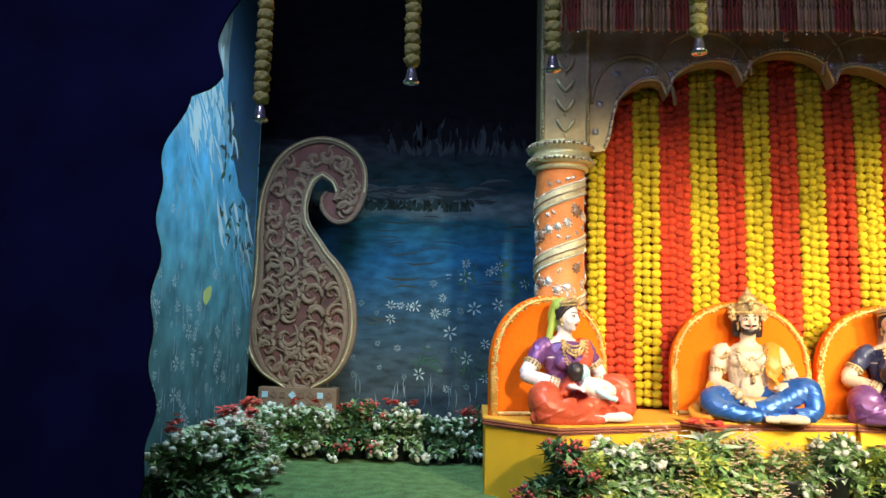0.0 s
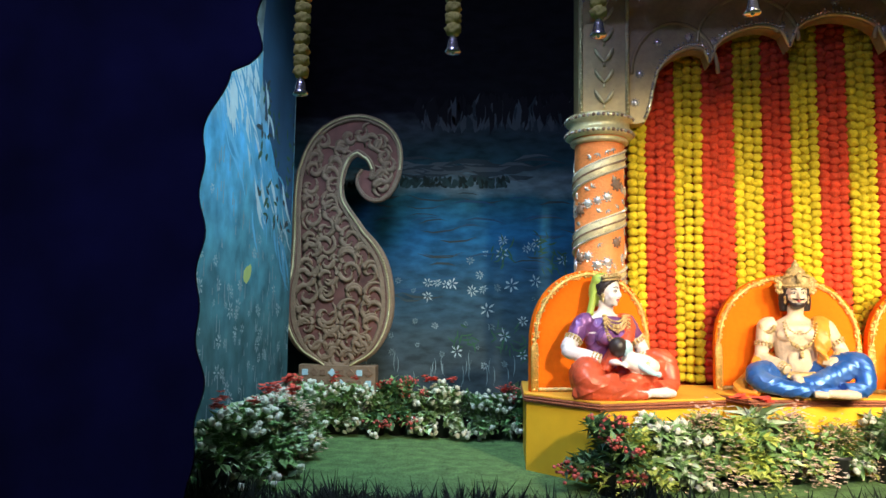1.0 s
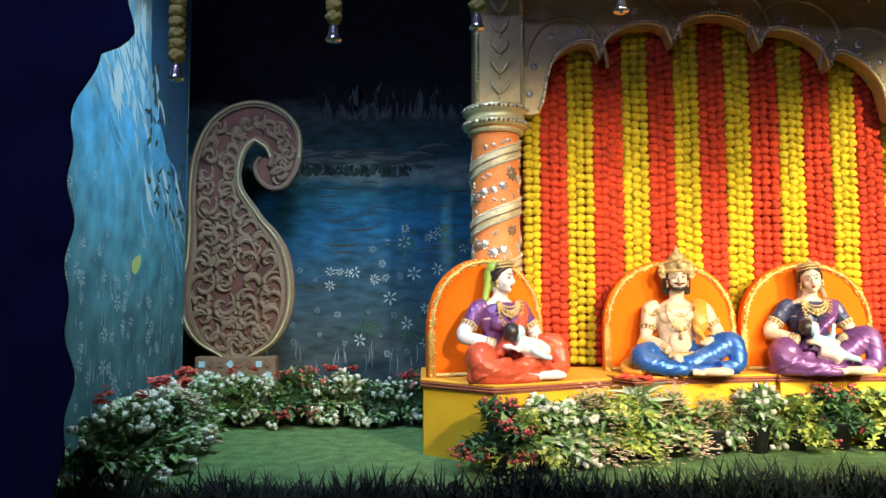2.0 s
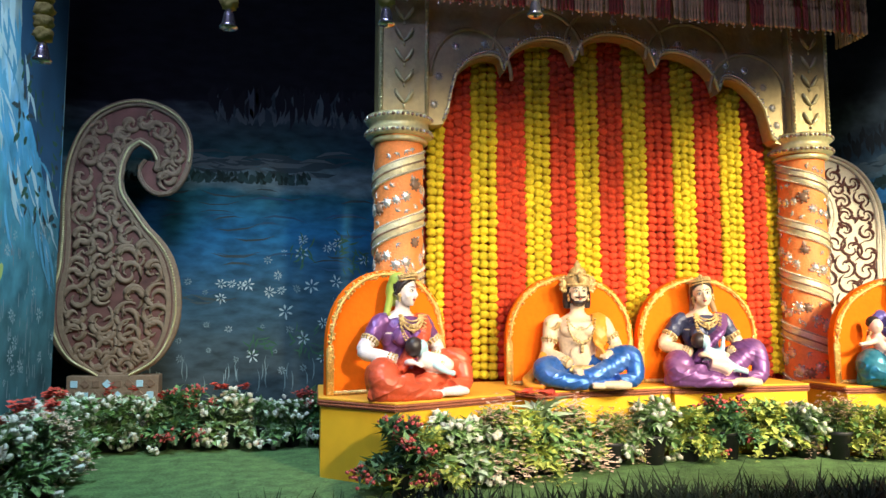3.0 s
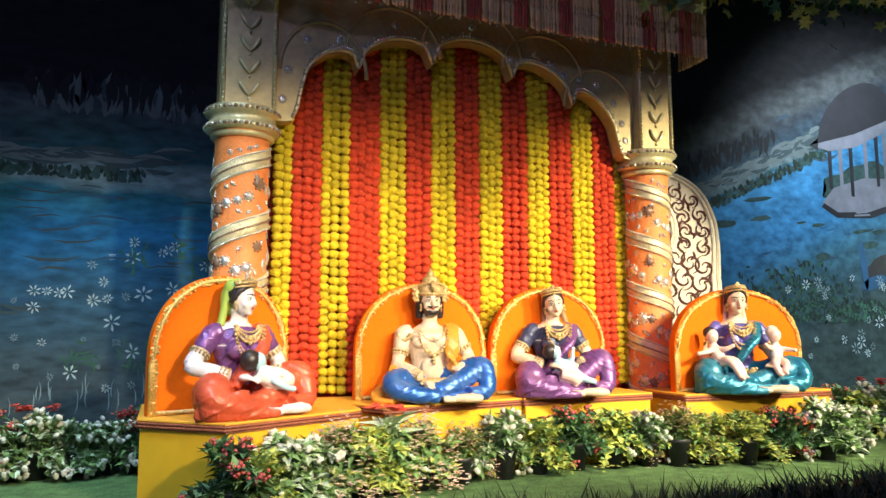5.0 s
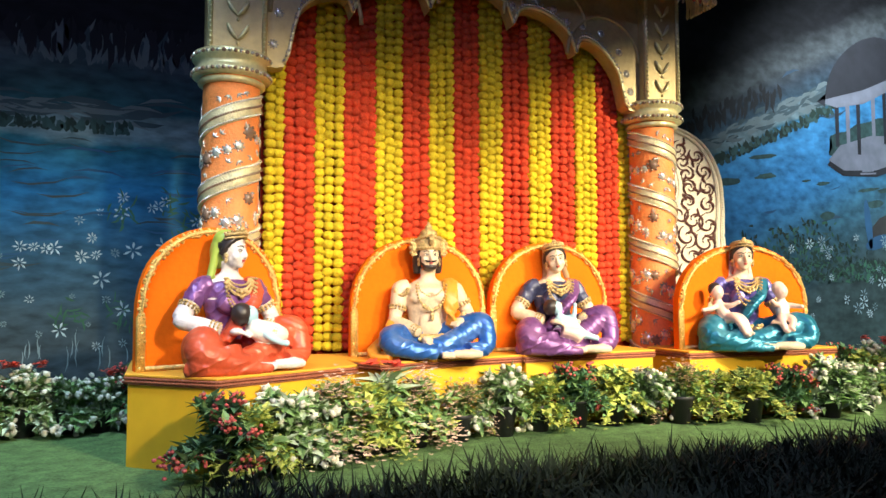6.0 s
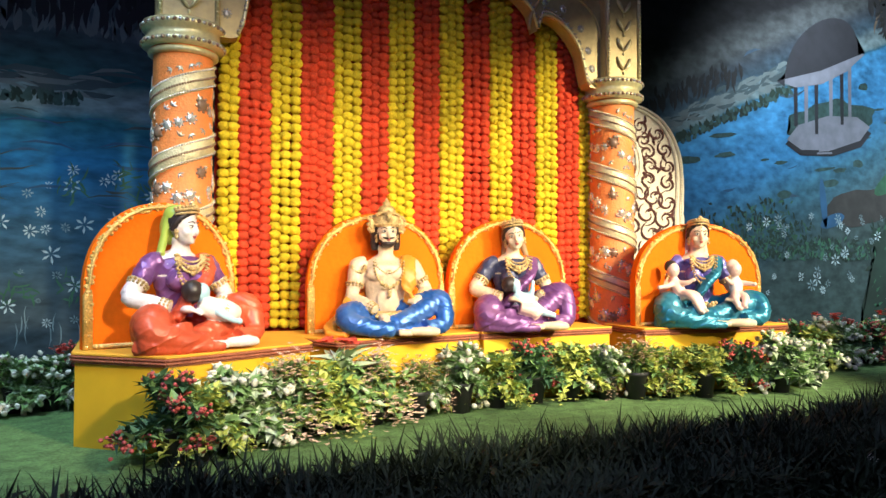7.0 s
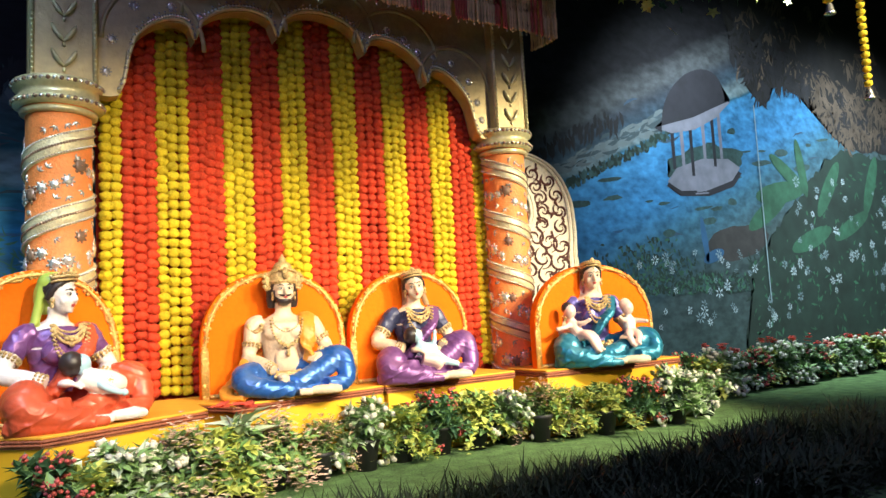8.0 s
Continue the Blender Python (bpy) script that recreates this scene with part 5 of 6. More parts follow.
for i in range(9):
    plant(kinds[i % 5], i, -0.72 + i * 0.155 + rnd.uniform(-0.03, 0.03), 4.62 + rnd.uniform(-0.05, 0.05), rnd.uniform(0, 360), rnd.uniform(0.85, 1.1), "plants at the back wall")
for i in range(7):
    plant(("white", "mixed", "white", "pink", "mixed")[i % 5], i, -0.82 + rnd.uniform(-0.08, 0.14), 4.45 - i * 0.24, rnd.uniform(0, 360), rnd.uniform(0.95, 1.2), "plants along the waterfall panel")
for i in range(24):
    plant(("white", "mixed", "berry", "lime", "mixed")[i % 5], i + 1, 4.98 + i * 0.17 + rnd.uniform(-0.03, 0.03), 4.12 + rnd.uniform(-0.05, 0.05), rnd.uniform(0, 360), rnd.uniform(0.8, 1.1), "plants at the garden wall")

# ---- dark grass hedge before the stage ----
def hedge_mesh(seed):
    rnd = random.Random(seed)
    bm = bmesh.new()
    for i in range(760):
        g, r = rnd.uniform(0, 6.283), rnd.uniform(0, 0.13)
        root = Vector((r * math.cos(g) * 1.2, r * math.sin(g), rnd.uniform(0.0, 0.16)))
        way = Vector((rnd.gauss(0, 0.45), rnd.gauss(0, 0.45), 1.0))
        leaf(bm, root, way, rnd.uniform(0.07, 0.18), 0.008, 0, 0.2)
    for i in range(160):
        g, r = rnd.uniform(0, 6.283), rnd.uniform(0.04, 0.15)
        leaf(bm, Vector((r * math.cos(g), r * math.sin(g), rnd.uniform(0.0, 0.2))), Vector((math.cos(g), math.sin(g), rnd.uniform(-0.2, 0.8))), rnd.uniform(0.04, 0.07), 0.02, 0, 0.3)
    me = bpy.data.meshes.new("grass")
    bm.to_mesh(me)
    bm.free()
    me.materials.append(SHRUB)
    return me


HEDGE = [hedge_mesh(s) for s in range(4)]
bloom = bmesh.new()
blossom(bloom, Vector((0, 0, 0)), 0.025, 0, random.Random(1), 6)
bloom = mesh_from(bloom, "bloom", PETAL_WHITE)
rnd = random.Random(31)
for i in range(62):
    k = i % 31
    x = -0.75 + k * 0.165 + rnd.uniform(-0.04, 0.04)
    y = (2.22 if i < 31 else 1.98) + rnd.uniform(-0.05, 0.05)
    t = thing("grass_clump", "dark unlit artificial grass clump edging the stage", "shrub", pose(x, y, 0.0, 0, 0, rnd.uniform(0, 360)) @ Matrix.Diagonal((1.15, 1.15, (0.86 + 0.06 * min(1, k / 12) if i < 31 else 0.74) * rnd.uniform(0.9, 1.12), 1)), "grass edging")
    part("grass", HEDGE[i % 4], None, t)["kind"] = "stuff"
    if i % 3 == 0:
        part("bloom", bloom, None, t, "small pale flower", place=pose(rnd.uniform(-0.1, 0.1), -0.1, rnd.uniform(0.1, 0.2), 60))

# ---- hanging strings with bells ----
def bell_string(x, y, z, mat, balls_, r=0.021):
    t = thing("bell_garland", "hanging string of pale marigolds ending in a bell", "garland", pose(x, y, z), "bell garlands")
    me = mesh_from_marigold(mat)
    bm = bmesh.new()
    tube(bm, [(0, 0, 0.05, 0.002), (0, 0, 5.59 - z, 0.002)], 5, straight=True)
    part("string", bm, GOLD_DULL, t)
    bm = bmesh.new()
    lathe(bm, [(0.021, 0.0), (0.023, 0.003), (0.017, 0.012), (0.013, 0.035), (0.008, 0.048), (0.003, 0.052)], 16)
    ball(bm, (0, 0, 0.0), 0.006, 0, 1)
    part("bell", bm, BELL_METAL, t, "small silver bell", True)
    for i in range(balls_):
        part("marigold", me, None, t, place=pose(0, 0, 0.068 + i * 0.031, 0, 0, i * 77) @ Matrix.Scale(r / 0.0305, 4))
    return t


def mesh_from_marigold(mat):
    me = YELLOWS[0].copy()
    me.materials[0] = mat
    return me


for x, z in ((-0.15, 1.43), (0.28, 1.545), (0.68, 1.585), (1.09, 1.64)):
    bell_string(x, 1.78, z, PALE_MARIGOLD, 60)
bell_string(3.62, 1.8, 1.905, YELLOW_MARIGOLD, 1)
bell_string(3.86, 1.8, 1.58, YELLOW_MARIGOLD, 40, 0.015)


# ---- what is painted on the walls ----
PAINT_BLACK = material("mural_black", BLACK, 0.85, scale=4, vary=0.5, bump=0.05)
PAINT_HILL = material("mural_hill", (0.03, 0.06, 0.1), 0.85, scale=5, vary=0.5, bump=0.05)
PAINT_BUSH = material("mural_bush", (0.025, 0.06, 0.06), 0.85, scale=20, vary=0.6, bump=0.05)
PAINT_STONE = material("mural_stone", (0.16, 0.165, 0.21), 0.85, scale=8, vary=0.3, bump=0.05)
PAINT_ROOF = material("mural_roof", (0.016, 0.016, 0.023), 0.85, scale=8, vary=0.4, bump=0.05)
PAINT_BANANA = material("mural_broad_leaf", (0.02, 0.08, 0.045), 0.85, scale=10, vary=0.5, bump=0.05)
PAINT_LEAF = material("mural_brown_leaf", (0.085, 0.062, 0.045), 0.85, scale=8, vary=0.6, bump=0.05)
PAINT_LEAF_DARK = material("mural_dark_leaf", (0.018, 0.018, 0.022), 0.85, scale=8, vary=0.6, bump=0.05)
PAINT_DAISY = material("mural_daisy", (0.4, 0.5, 0.55), 0.85, scale=20, vary=0.3, bump=0.05)
PAINT_DAISY_DIM = material("mural_daisy_dim", (0.2, 0.28, 0.32), 0.85, scale=20, vary=0.3, bump=0.05)
PAINT_BIRD = material("mural_brown_blue", (0.028, 0.026, 0.026), 0.85, scale=8, vary=0.6, bump=0.05)
PAINT_AZURE = material("mural_azure", (0.02, 0.08, 0.17), 0.85, scale=3, vary=0.4, bump=0.05)
PAINT_LIME = material("mural_yellow_leaf", (0.55, 0.62, 0.2), 0.8, scale=10, vary=0.2, bump=0.05)


def on_wall(q, layer):
    return Vector((q[0], WALL_Y - 0.0004 * layer - 0.002, q[1]))


def ragged(points, n, amount, seed):
    """Breaks a line of points into a brushy edge."""
    rows = smooth_path(points, n)
    return [(p[0] + amount * noise.noise(Vector((i * 0.37, seed, 0))), p[1] + amount * noise.noise(Vector((i * 0.61, seed + 5, 1))) + 0.35 * amount * noise.noise(Vector((i * 1.9, seed + 9, 2)))) for i, p in enumerate(rows)]


def painted(name, outline, mat, layer, wall):
    bm = bmesh.new()
    f = bm.faces.new([bm.verts.new(on_wall(q, layer)) for q in outline])
    bmesh.ops.triangulate(bm, faces=[f])
    for f in bm.faces:
        f.normal_update()
        if f.normal.y > 0:
            f.normal_flip()
    me = bpy.data.meshes.new(name)
    bm.to_mesh(me)
    bm.free()
    me.materials.append(mat)
    return part(name, me, None, wall)


def ellipse(cx, cz, rx, rz, tilt=0.0, n=28, rough=0.0, seed=0):
    out = []
    for i in range(n):
        g = 2 * math.pi * i / n
        k = 1 + rough * noise.noise(Vector((math.cos(g) * 2, math.sin(g) * 2, seed)))
        x, z = rx * k * math.cos(g), rz * k * math.sin(g)
        out.append((cx + x * math.cos(tilt) - z * math.sin(tilt), cz + x * math.sin(tilt) + z * math.cos(tilt)))
    return out


def strokes(name, items, mats, layer, wall, place):
    """Separate brush strokes, each a pointed lens: x, z, direction, length, width, colour."""
    bm = bmesh.new()
    for i, (x, z, a, ln, wd, mi) in enumerate(items):
        d, nrm = Vector((math.cos(a), math.sin(a))), Vector((-math.sin(a), math.cos(a)))
        p = Vector((x, z))
        bend = nrm * ln * 0.08 * (1 if i % 2 else -1)
        pts = (p, p + d * ln * 0.3 + nrm * wd + bend, p + d * ln * 0.7 + nrm * wd * 0.8 + bend, p + d * ln, p + d * ln * 0.7 - nrm * wd * 0.8 + bend, p + d * ln * 0.3 - nrm * wd + bend)
        f = bm.faces.new([bm.verts.new(place(q, layer + (i % 41) * 0.05)) for q in pts])
        f.material_index = mi
    ob = part(name, bm, mats, wall)
    ob["kind"] = "stuff"
    return ob


G = wall_garden
DOWN, UP = -math.pi / 2, math.pi / 2
PAINT_PALE = material("mural_pale_mist", (0.1, 0.125, 0.135), 0.85, scale=6, vary=0.4, bump=0.05)
PAINT_SLATE = material("mural_slate", (0.035, 0.055, 0.065), 0.85, scale=6, vary=0.4, bump=0.05)
PAINT_DEEP = material("mural_deep_green", (0.009, 0.024, 0.018), 0.85, scale=5, vary=0.6, bump=0.05)
PAINT_SHADE = material("mural_tree_shade", (0.014, 0.013, 0.013), 0.85, scale=5, vary=0.6, bump=0.05)
PAINT_FERN = material("mural_fern", (0.03, 0.1, 0.06), 0.85, scale=9, vary=0.5, bump=0.05)
PAINT_FOAM = material("mural_foam", (0.5, 0.66, 0.72), 0.85, scale=5, vary=0.3, bump=0.05)
PAINT_CASCADE = material("mural_cascade", (0.12, 0.4, 0.62), 0.85, scale=4, vary=0.4, bump=0.05)
# lake wall: mist with reeds hanging into it, a dark hedge over the water
rnd = random.Random(101)
strokes("painted_mist", [(rnd.uniform(-0.28, 1.1), rnd.uniform(2.3, 2.42), UP + rnd.gauss(0, 0.12), rnd.uniform(0.08, 0.24), rnd.uniform(0.012, 0.03), rnd.choice((0, 0, 1))) for i in range(120)], [PAINT_PALE, PAINT_SLATE], 1, wall_back, on_wall)
strokes("painted_reed", [(rnd.uniform(-0.4, 1.2), rnd.uniform(2.52, 2.66), DOWN + rnd.gauss(0, 0.1), rnd.uniform(0.1, 0.26), rnd.uniform(0.012, 0.028), 0) for i in range(85)], [PAINT_BLACK], 4, wall_back, on_wall)
strokes("painted_haze", [(rnd.uniform(-0.9, 0.5), rnd.gauss(2.0, 0.035), rnd.gauss(0, 0.06), rnd.uniform(0.15, 0.5), rnd.uniform(0.008, 0.022), rnd.choice((0, 1, 1))) for i in range(60)], [PAINT_PALE, PAINT_SLATE], 1, wall_back, on_wall)
strokes("painted_hedge", [(rnd.uniform(-0.95, 0.5), 1.86 + rnd.uniform(-0.03, 0.03), UP + rnd.gauss(0, 0.5), rnd.uniform(0.03, 0.09), rnd.uniform(0.012, 0.022), rnd.choice((0, 0, 1))) for i in range(170)], [PAINT_BUSH, PAINT_DEEP], 3, wall_back, on_wall)
strokes("painted_water", [(rnd.uniform(-1.0, 1.1), rnd.uniform(0.9, 1.8), rnd.gauss(0, 0.07), rnd.uniform(0.15, 0.45), rnd.uniform(0.004, 0.012), rnd.choice((0, 1, 1))) for i in range(45)], [PAINT_AZURE, PAINT_SLATE], 1, wall_back, on_wall)
strokes("painted_fern", [(x + rnd.gauss(0, 0.05), z + rnd.gauss(0, 0.05), rnd.uniform(0, 6.28), rnd.uniform(0.05, 0.12), rnd.uniform(0.004, 0.009), 0) for x, z in ((0.43, 0.63), (0.4, 1.3), (0.6, 0.55), (0.75, 1.35), (0.85, 1.2), (0.1, 0.6), (0.9, 0.6)) for i in range(16)], [PAINT_FERN], 1.5, wall_back, on_wall)
strokes("painted_stalk", [(rnd.uniform(-0.9, 1.2), rnd.uniform(0.2, 0.34), UP + rnd.gauss(0, 0.06), rnd.uniform(0.08, 0.2), 0.004, 0) for i in range(40)], [PAINT_DAISY_DIM], 2, wall_back, on_wall)
rnd = random.Random(5)
# garden wall: solid dark bank, tree shade and hedge line
painted("painted_ground", ragged([(8.3, 0.05), (8.5, 0.8), (8.75, 1.25), (9.3, 1.75), (10.0, 2.3), (10.8, 2.75), (12.0, 2.7), (13.5, 2.8), (14.9, 2.8)], 10, 0.12, 3) + [(14.9, 0.05)], PAINT_DEEP, 7.5, G)
strokes("painted_shrub", [(x + rnd.gauss(0, 0.24), 0.85 + h * rnd.random() ** 1.4, UP + rnd.gauss(0, 1.1), rnd.uniform(0.04, 0.1), rnd.uniform(0.008, 0.018), rnd.choice((0, 0, 1, 2))) for x, h in ((5.6, 0.25), (6.1, 0.3), (6.5, 0.5), (6.85, 0.6), (7.2, 0.4), (7.7, 0.2), (8.3, 0.2)) for i in range(190)], [PAINT_DEEP, PAINT_BUSH, PAINT_FERN], 5, G, on_wall)
strokes("painted_hedge", [(5.5 + u * 1.75 + rnd.uniform(-0.03, 0.03), 1.93 + u * 0.74 + rnd.uniform(-0.05, 0.02), UP + rnd.gauss(0, 0.6), rnd.uniform(0.05, 0.11), rnd.uniform(0.02, 0.035), rnd.choice((0, 1))) for u in [i / 150 for i in range(150)]], [PAINT_BUSH, PAINT_DEEP], 6, G, on_wall)
strokes("painted_mist", [(5.35 + u * 1.8 + rnd.uniform(-0.1, 0.1), 2.05 + u * 0.74 + rnd.uniform(-0.02, 0.12), 0.4 + rnd.gauss(0, 0.12), rnd.uniform(0.12, 0.3), rnd.uniform(0.012, 0.03), rnd.choice((0, 0, 1))) for u in [i / 90 for i in range(90)]], [PAINT_PALE, PAINT_SLATE], 2, G, on_wall)
strokes("painted_reed", [(5.3 + u * 1.2, 2.35 + u * 0.45 + rnd.uniform(0, 0.15), DOWN + rnd.gauss(0, 0.15), rnd.uniform(0.1, 0.24), rnd.uniform(0.015, 0.03), 0) for u in [i / 50 for i in range(50)]], [PAINT_BLACK], 4, G, on_wall)
strokes("painted_ripple", [(rnd.uniform(5.6, 10.4), rnd.uniform(1.3, 3.2), 0.12 + rnd.gauss(0, 0.1), rnd.uniform(0.15, 0.5), rnd.uniform(0.006, 0.02), rnd.choice((0, 1))) for i in range(10)], [PAINT_AZURE, PAINT_HILL], 1, G, on_wall)
bm = bmesh.new()
for i in range(30):
    x, z = rnd.uniform(5.6, 10.4), rnd.uniform(1.5, 3.1)
    if z > 1.9 + (x - 5.4) * 0.36:
        continue
    bm.faces.new([bm.verts.new(on_wall(q, 5)) for q in ellipse(x, z, rnd.uniform(0.06, 0.2), rnd.uniform(0.012, 0.05), 0.15, 12, 0.6, i)])
part("painted_tufts", bm, PAINT_BUSH, G)["kind"] = "stuff"
# pavilion
painted("painted_bush", ellipse(7.85, 2.36, 0.7, 0.24, 0.2, 40, 0.35, 3), PAINT_BUSH, 6, G)
painted("painted_plinth", ellipse(7.83, 2.19, 0.70, 0.2, 0.16, 8), PAINT_ROOF, 7, G)
painted("painted_floor", ellipse(7.83, 2.25, 0.68, 0.19, 0.18, 8), PAINT_STONE, 8, G)
for i, (x, z0, z1) in enumerate(((7.3, 2.28, 2.72), (7.46, 2.2, 2.76), (7.62, 2.22, 2.8), (7.85, 2.28, 2.9), (8.03, 2.36, 2.98), (8.16, 2.42, 3.03))):
    painted("painted_column", [(x - 0.025, z0), (x + 0.025, z0), (x + 0.03, z1), (x - 0.03, z1)], PAINT_STONE if i % 2 else PAINT_ROOF, 9 + i % 2, G)
painted("painted_eave", [(7.02, 2.74), (7.3, 2.7), (7.7, 2.78), (8.1, 2.96), (8.42, 3.2), (8.2, 3.2), (7.7, 2.98), (7.3, 2.86)], PAINT_STONE, 12, G)
dome = [(7.72 + 0.62 * math.cos(math.pi * i / 18) * 0.95, 2.93 + 0.24 * math.cos(math.pi * i / 18) + 0.56 * math.sin(math.pi * i / 18) ** 0.8) for i in range(19)]
painted("painted_roof", [(7.02, 2.74), (7.7, 2.93), (8.42, 3.22)] + dome, PAINT_ROOF, 13, G)
for i in range(3):
    painted("painted_step", [(7.62 + 0.03 * i, 2.0 + 0.03 * i), (7.86 - 0.03 * i, 2.02 + 0.03 * i), (7.86 - 0.03 * i, 2.04 + 0.03 * i), (7.62 + 0.03 * i, 2.02 + 0.03 * i)], PAINT_STONE, 14, G)
# plain brown and blue oval shape at the water
painted("painted_shape", ellipse(8.35, 1.45, 0.62, 0.2, 0.15, 30, 0.2, 8), PAINT_BIRD, 6, G)
painted("painted_shape", ellipse(7.72, 1.47, 0.05, 0.27, 0.12, 20), PAINT_AZURE, 7, G)
painted("painted_shape", ellipse(7.86, 1.28, 0.2, 0.07, 0.3, 20), PAINT_AZURE, 7, G)
# dark green bank with broad leaves
bm = bmesh.new()
for i in range(2200):
    x = rnd.uniform(8.5, 14.0)
    z = rnd.uniform(0.3, 1.2 + min(1.5, 0.55 * max(0.0, x - 8.6)))
    a = rnd.uniform(0, 6.283)
    ln, wd = rnd.uniform(0.06, 0.16), rnd.uniform(0.01, 0.028)
    d, nrm = Vector((math.cos(a), math.sin(a))), Vector((-math.sin(a), math.cos(a)))
    p = Vector((x, z))
    f = bm.faces.new([bm.verts.new(on_wall(q, 8 + (i % 41) * 0.04)) for q in (p, p + d * ln * 0.4 + nrm * wd, p + d * ln, p + d * ln * 0.4 - nrm * wd)])
    f.material_index = 0 if rnd.random() < 0.86 else 1
part("painted_bank", bm, [PAINT_DEEP, PAINT_BANANA], G)["kind"] = "stuff"
for cx, cz, rx, rz, tl in ((9.3, 2.1, 0.55, 0.14, 0.15), (9.5, 2.35, 0.45, 0.1, -0.55), (9.8, 2.45, 0.4, 0.09, 1.75), (9.0, 1.85, 0.5, 0.12, 0.5), (10.4, 2.2, 0.5, 0.12, 0.9), (10.9, 1.7, 0.5, 0.11, 0.4), (9.9, 1.5, 0.5, 0.12, 0.3), (11.5, 2.3, 0.5, 0.12, 1.1)):
    painted("painted_leaf", ellipse(cx, cz, rx, rz, tl, 18), PAINT_BANANA, 10 + cx * 0.1, G)
# tree crown: dark shade with fans of hanging leaves
painted("painted_tree", ragged([(8.3, 5.4), (8.45, 4.3), (8.6, 3.8), (8.85, 3.4), (9.08, 3.25), (9.35, 3.5), (9.75, 3.6), (10.3, 3.35), (10.6, 3.05), (10.95, 2.85), (11.6, 2.8), (13.0, 2.9), (14.9, 3.0)], 9, 0.14, 21) + [(14.9, 5.4)], PAINT_SHADE, 10, G)
rnd = random.Random(77)
items = []
for i in range(230):
    x = rnd.uniform(8.55, 13.6)
    low = np.interp(x, [8.5, 8.85, 9.1, 9.4, 9.8, 10.3, 10.6, 11.0, 14], [4.0, 3.5, 3.35, 3.6, 3.7, 3.45, 3.15, 2.95, 3.0])
    z = low + abs(rnd.gauss(0, 0.55))
    tone = 0 if rnd.random() < (0.8 if x > 10.3 else 0.25) else 1
    swing = rnd.gauss(0, 0.35)
    for k in range(13):
        items.append((x + rnd.gauss(0, 0.04), z + rnd.gauss(0, 0.03), DOWN + swing + rnd.gauss(0, 0.65), rnd.uniform(0.14, 0.3), rnd.uniform(0.014, 0.026), tone if rnd.random() < 0.8 else 2))
strokes("painted_foliage", items, [PAINT_LEAF, PAINT_LEAF_DARK, PAINT_SHADE], 11, G, on_wall)
bm = bmesh.new()
box(bm, 8.855, 8.87, WALL_Y - 0.024, WALL_Y - 0.02, 0.7, 3.2)
part("panel_seam", bm, PAINT_DAISY_DIM, G, "pale vertical seam strip")


def daisies(name, spots, wall, mat, layer, place=on_wall, squash=1.0):
    bm = bmesh.new()
    rnd = random.Random(len(spots))
    for x, z, r in spots:
        k = rnd.choice((6, 7, 8))
        a0 = rnd.uniform(0, 1)
        for i in range(k):
            g = a0 + 2 * math.pi * i / k
            ln = r * rnd.uniform(0.75, 1.1)
            d, nrm = Vector((math.cos(g) * squash, math.sin(g))), Vector((-math.sin(g) * squash, math.cos(g)))
            p = Vector((x, z))
            bm.faces.new([bm.verts.new(place(q, layer)) for q in (p + d * ln * 0.15, p + d * ln * 0.65 + nrm * r * 0.13, p + d * ln, p + d * ln * 0.65 - nrm * r * 0.13)])
    return part(name, bm, mat, wall)


rnd = random.Random(19)
spots = [(0.413, 1.409, 0.045), (0.405, 1.302, 0.06), (0.289, 0.84, 0.07), (0.433, 0.628, 0.065), (0.485, 1.04, 0.07), (0.681, 1.074, 0.06), (0.0, 1.048, 0.055), (-0.05, 1.04, 0.045), (-0.198, 0.943, 0.05), (0.163, 0.99, 0.055), (0.255, 1.005, 0.04), (0.643, 1.355, 0.05), (0.689, 1.388, 0.045), (0.6, 1.34, 0.04), (-0.134, 0.7, 0.035), (0.045, 0.497, 0.06), (0.58, 0.472, 0.05), (0.271, 0.384, 0.04), (-0.64, 0.355, 0.04), (0.58, 0.75, 0.045), (-0.2, 1.05, 0.045), (-0.12, 1.05, 0.04), (0.23, 1.12, 0.04), (0.27, 1.3, 0.03), (0.9, 1.25, 0.05), (0.85, 0.9, 0.05)]
while len(spots) < 60:
    x, z = rnd.uniform(-0.6, 1.9), 0.35 + 1.0 * rnd.random() ** 1.3
    if min((x - a) ** 2 + (z - b) ** 2 for a, b, c in spots) > 0.012:
        spots.append((x, z, rnd.uniform(0.02, 0.04)))
daisies("painted_daisies", spots[:26], wall_back, PAINT_DAISY, 2)["kind"] = "stuff"
daisies("painted_buds", spots[26:], wall_back, PAINT_DAISY_DIM, 2)["kind"] = "stuff"
spots = []
while len(spots) < 150:
    x, z = rnd.uniform(5.3, 13.5), 0.4 + 1.6 * rnd.random()
    if z < 1.35 or (x > 9.6 and z < 2.6):
        spots.append((x, z + (0.4 if x > 9.6 else 0), rnd.uniform(0.03, 0.085)))
daisies("painted_daisies", spots[:90], G, PAINT_DAISY, 12)["kind"] = "stuff"
daisies("painted_buds", spots[90:], G, PAINT_DAISY_DIM, 12)["kind"] = "stuff"
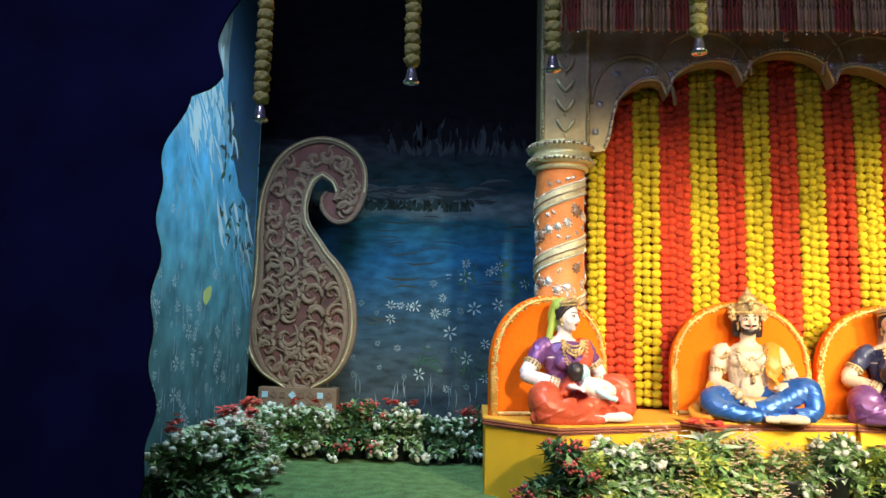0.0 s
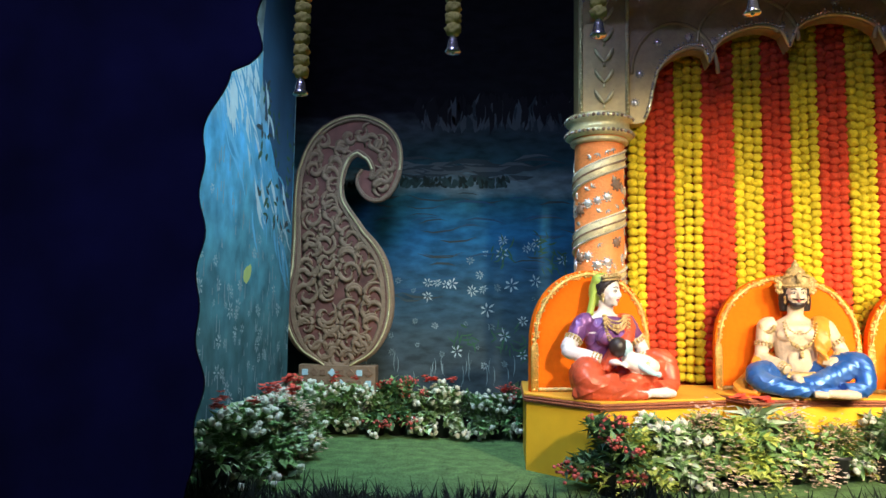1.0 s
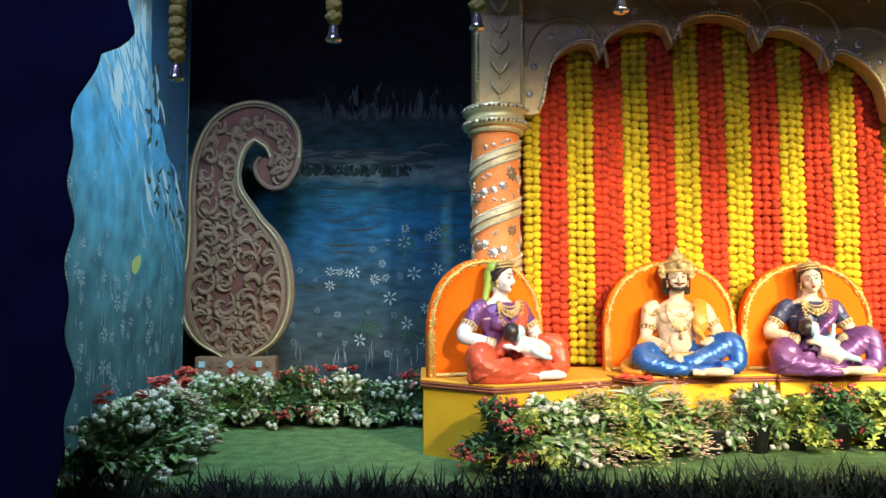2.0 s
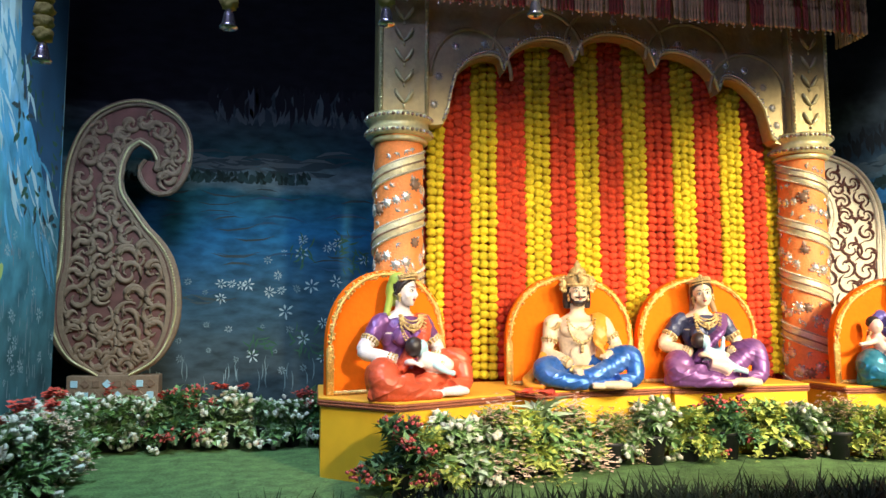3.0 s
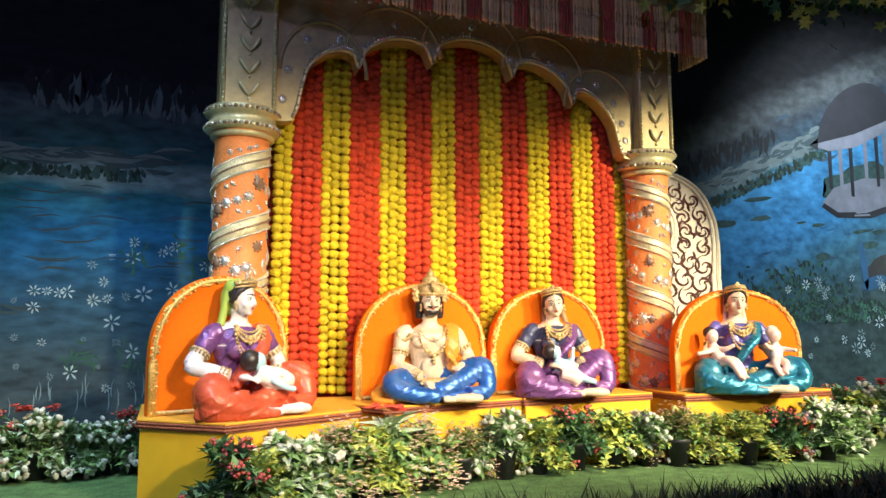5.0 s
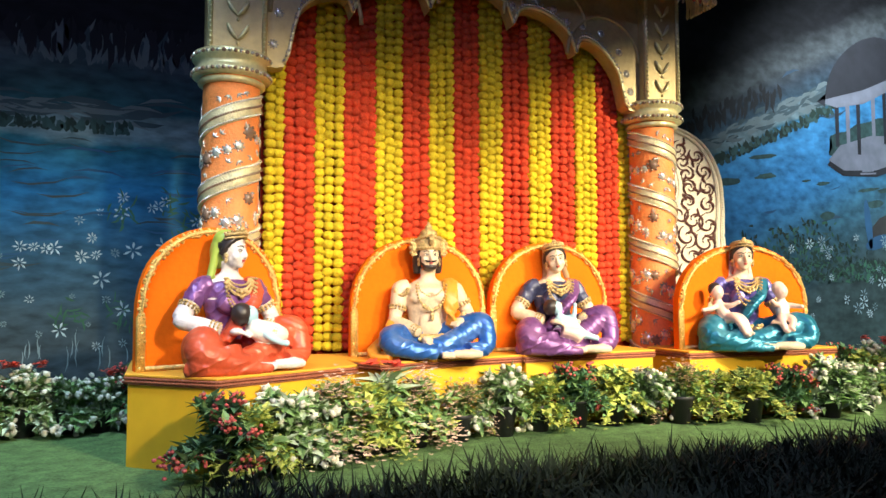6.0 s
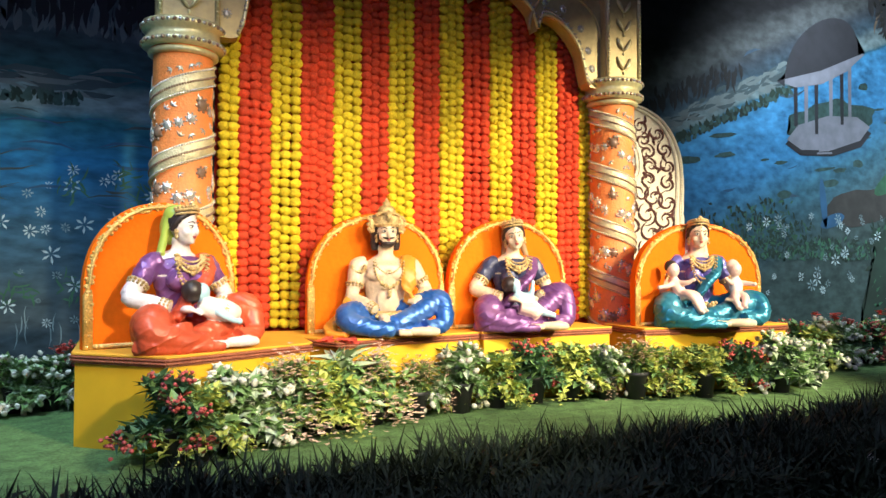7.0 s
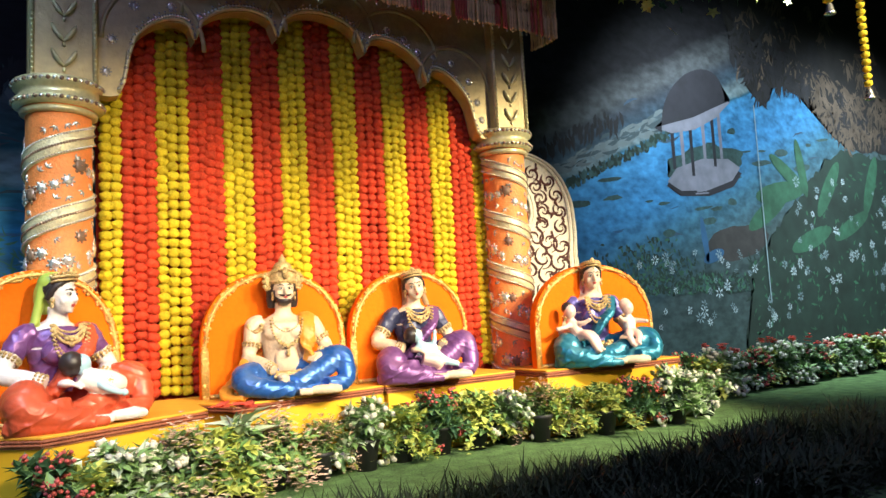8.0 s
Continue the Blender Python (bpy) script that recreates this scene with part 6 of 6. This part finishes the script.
# waterfall panel
on_left = lambda q, layer: Vector((-1.099 + 0.0005 * layer, q[0], q[1]))
spots = []
for i in range(85):
    z = 0.3 + 1.2 * rnd.random()
    spots.append((rnd.uniform(2.7, 4.8), z, rnd.uniform(0.02, 0.055)))
daisies("painted_daisies", spots, wall_left, PAINT_DAISY, 1, on_left, 0.9)["kind"] = "stuff"
bm = bmesh.new()
for i in range(260):
    y, z, h = rnd.uniform(2.6, 4.8), 0.15 + 1.5 * rnd.random(), rnd.uniform(0.02, 0.1)
    bm.faces.new([bm.verts.new(on_left(q, 1.5)) for q in ((y - 0.006, z), (y + 0.006, z), (y + 0.004, z + h), (y - 0.004, z + h))])
part("painted_stalks", bm, PAINT_DAISY_DIM, wall_left)["kind"] = "stuff"
bm = bmesh.new()
f = bm.faces.new([bm.verts.new(on_left(q, 2)) for q in ellipse(3.97, 1.03, 0.075, 0.045, 0.6, 12, 0.5, 2)])
part("painted_yellow_leaf", bm, PAINT_LIME, wall_left)
bm = bmesh.new()
bm.faces.new([bm.verts.new(on_left(q, 1)) for q in ragged([(4.08, 3.3), (4.1, 2.6), (4.12, 2.2), (4.3, 1.9), (4.55, 1.62), (4.8, 1.42)], 6, 0.05, 2) + [(4.81, 3.3)]])
part("painted_slope", bm, PAINT_AZURE, wall_left)
strokes("painted_spray", [(rnd.uniform(3.55, 4.05), rnd.uniform(2.05, 2.6), DOWN + rnd.gauss(0.1, 0.15), rnd.uniform(0.15, 0.4), rnd.uniform(0.015, 0.04), rnd.choice((0, 0, 1))) for i in range(45)], [PAINT_FOAM, PAINT_CASCADE], 2, wall_left, on_left)
strokes("painted_cascade", [(y, 2.35 - 0.75 * (y - 3.4) + rnd.gauss(0, 0.2), DOWN + 0.6 + rnd.gauss(0, 0.2), rnd.uniform(0.15, 0.45), rnd.uniform(0.008, 0.026), rnd.choice((0, 1, 1))) for y in [3.1 + 1.5 * rnd.random() for i in range(110)]], [PAINT_FOAM, PAINT_CASCADE], 4, wall_left, on_left)
strokes("painted_fern", [(4.1 + 0.7 * rnd.random(), 2.25 - 0.9 * rnd.random(), rnd.uniform(0, 6.28), rnd.uniform(0.04, 0.12), rnd.uniform(0.01, 0.02), rnd.choice((0, 1))) for i in range(60)], [PAINT_FERN, PAINT_SLATE], 6, wall_left, on_left)

# ---- leafy vine hanging over the stage ----
def maple(bm, at, size, rnd, mi):
    m = Matrix.Translation(at) @ pose(0, 0, 0, rnd.uniform(40, 130), rnd.uniform(-40, 40), rnd.uniform(-60, 60))
    c = bm.verts.new(m @ Vector((0, 0, 0)))
    ring = []
    for i in range(10):
        g = 2 * math.pi * i / 10
        ring.append(bm.verts.new(m @ (Vector((math.cos(g), math.sin(g), 0.15 * (i % 2))) * size * (1.0 if i % 2 == 0 else 0.5))))
    for i in range(10):
        bm.faces.new((c, ring[i], ring[(i + 1) % 10])).material_index = mi


VINE_LEAF = material("vine_leaf_yellow", (0.42, 0.42, 0.08), 0.5, scale=30, vary=0.4)
VINE_DARK = material("vine_leaf_green", (0.05, 0.12, 0.05), 0.5, scale=30, vary=0.4)
vine = thing("leaf_vine", "artificial yellow green leaf vine hanging above the stage", "vine", pose(0, 3.8, 0))
rnd = random.Random(41)
stem = [(3.6, 0, 3.05, 0.008), (4.2, -0.05, 3.2, 0.008), (4.9, 0.03, 3.18, 0.008), (5.6, 0, 3.35, 0.008), (6.4, 0.05, 3.6, 0.008), (7.4, 0, 3.95, 0.008), (8.6, 0, 4.3, 0.008)]
bm = bmesh.new()
tube(bm, stem, 6, 6)
part("stem", bm, GOLD_DULL, vine)
path = smooth_path([q[:3] for q in stem], 12)
for j, p in enumerate(path[::3]):
    bm = bmesh.new()
    for i in range(26):
        maple(bm, Vector(p) + Vector((rnd.gauss(0, 0.12), rnd.gauss(0, 0.08), rnd.gauss(0.02, 0.1))), rnd.uniform(0.03, 0.065), rnd, 0 if rnd.random() < 0.55 else 1)
    part("leaf_tuft", bm, [VINE_LEAF, VINE_DARK], vine)["kind"] = "stuff"
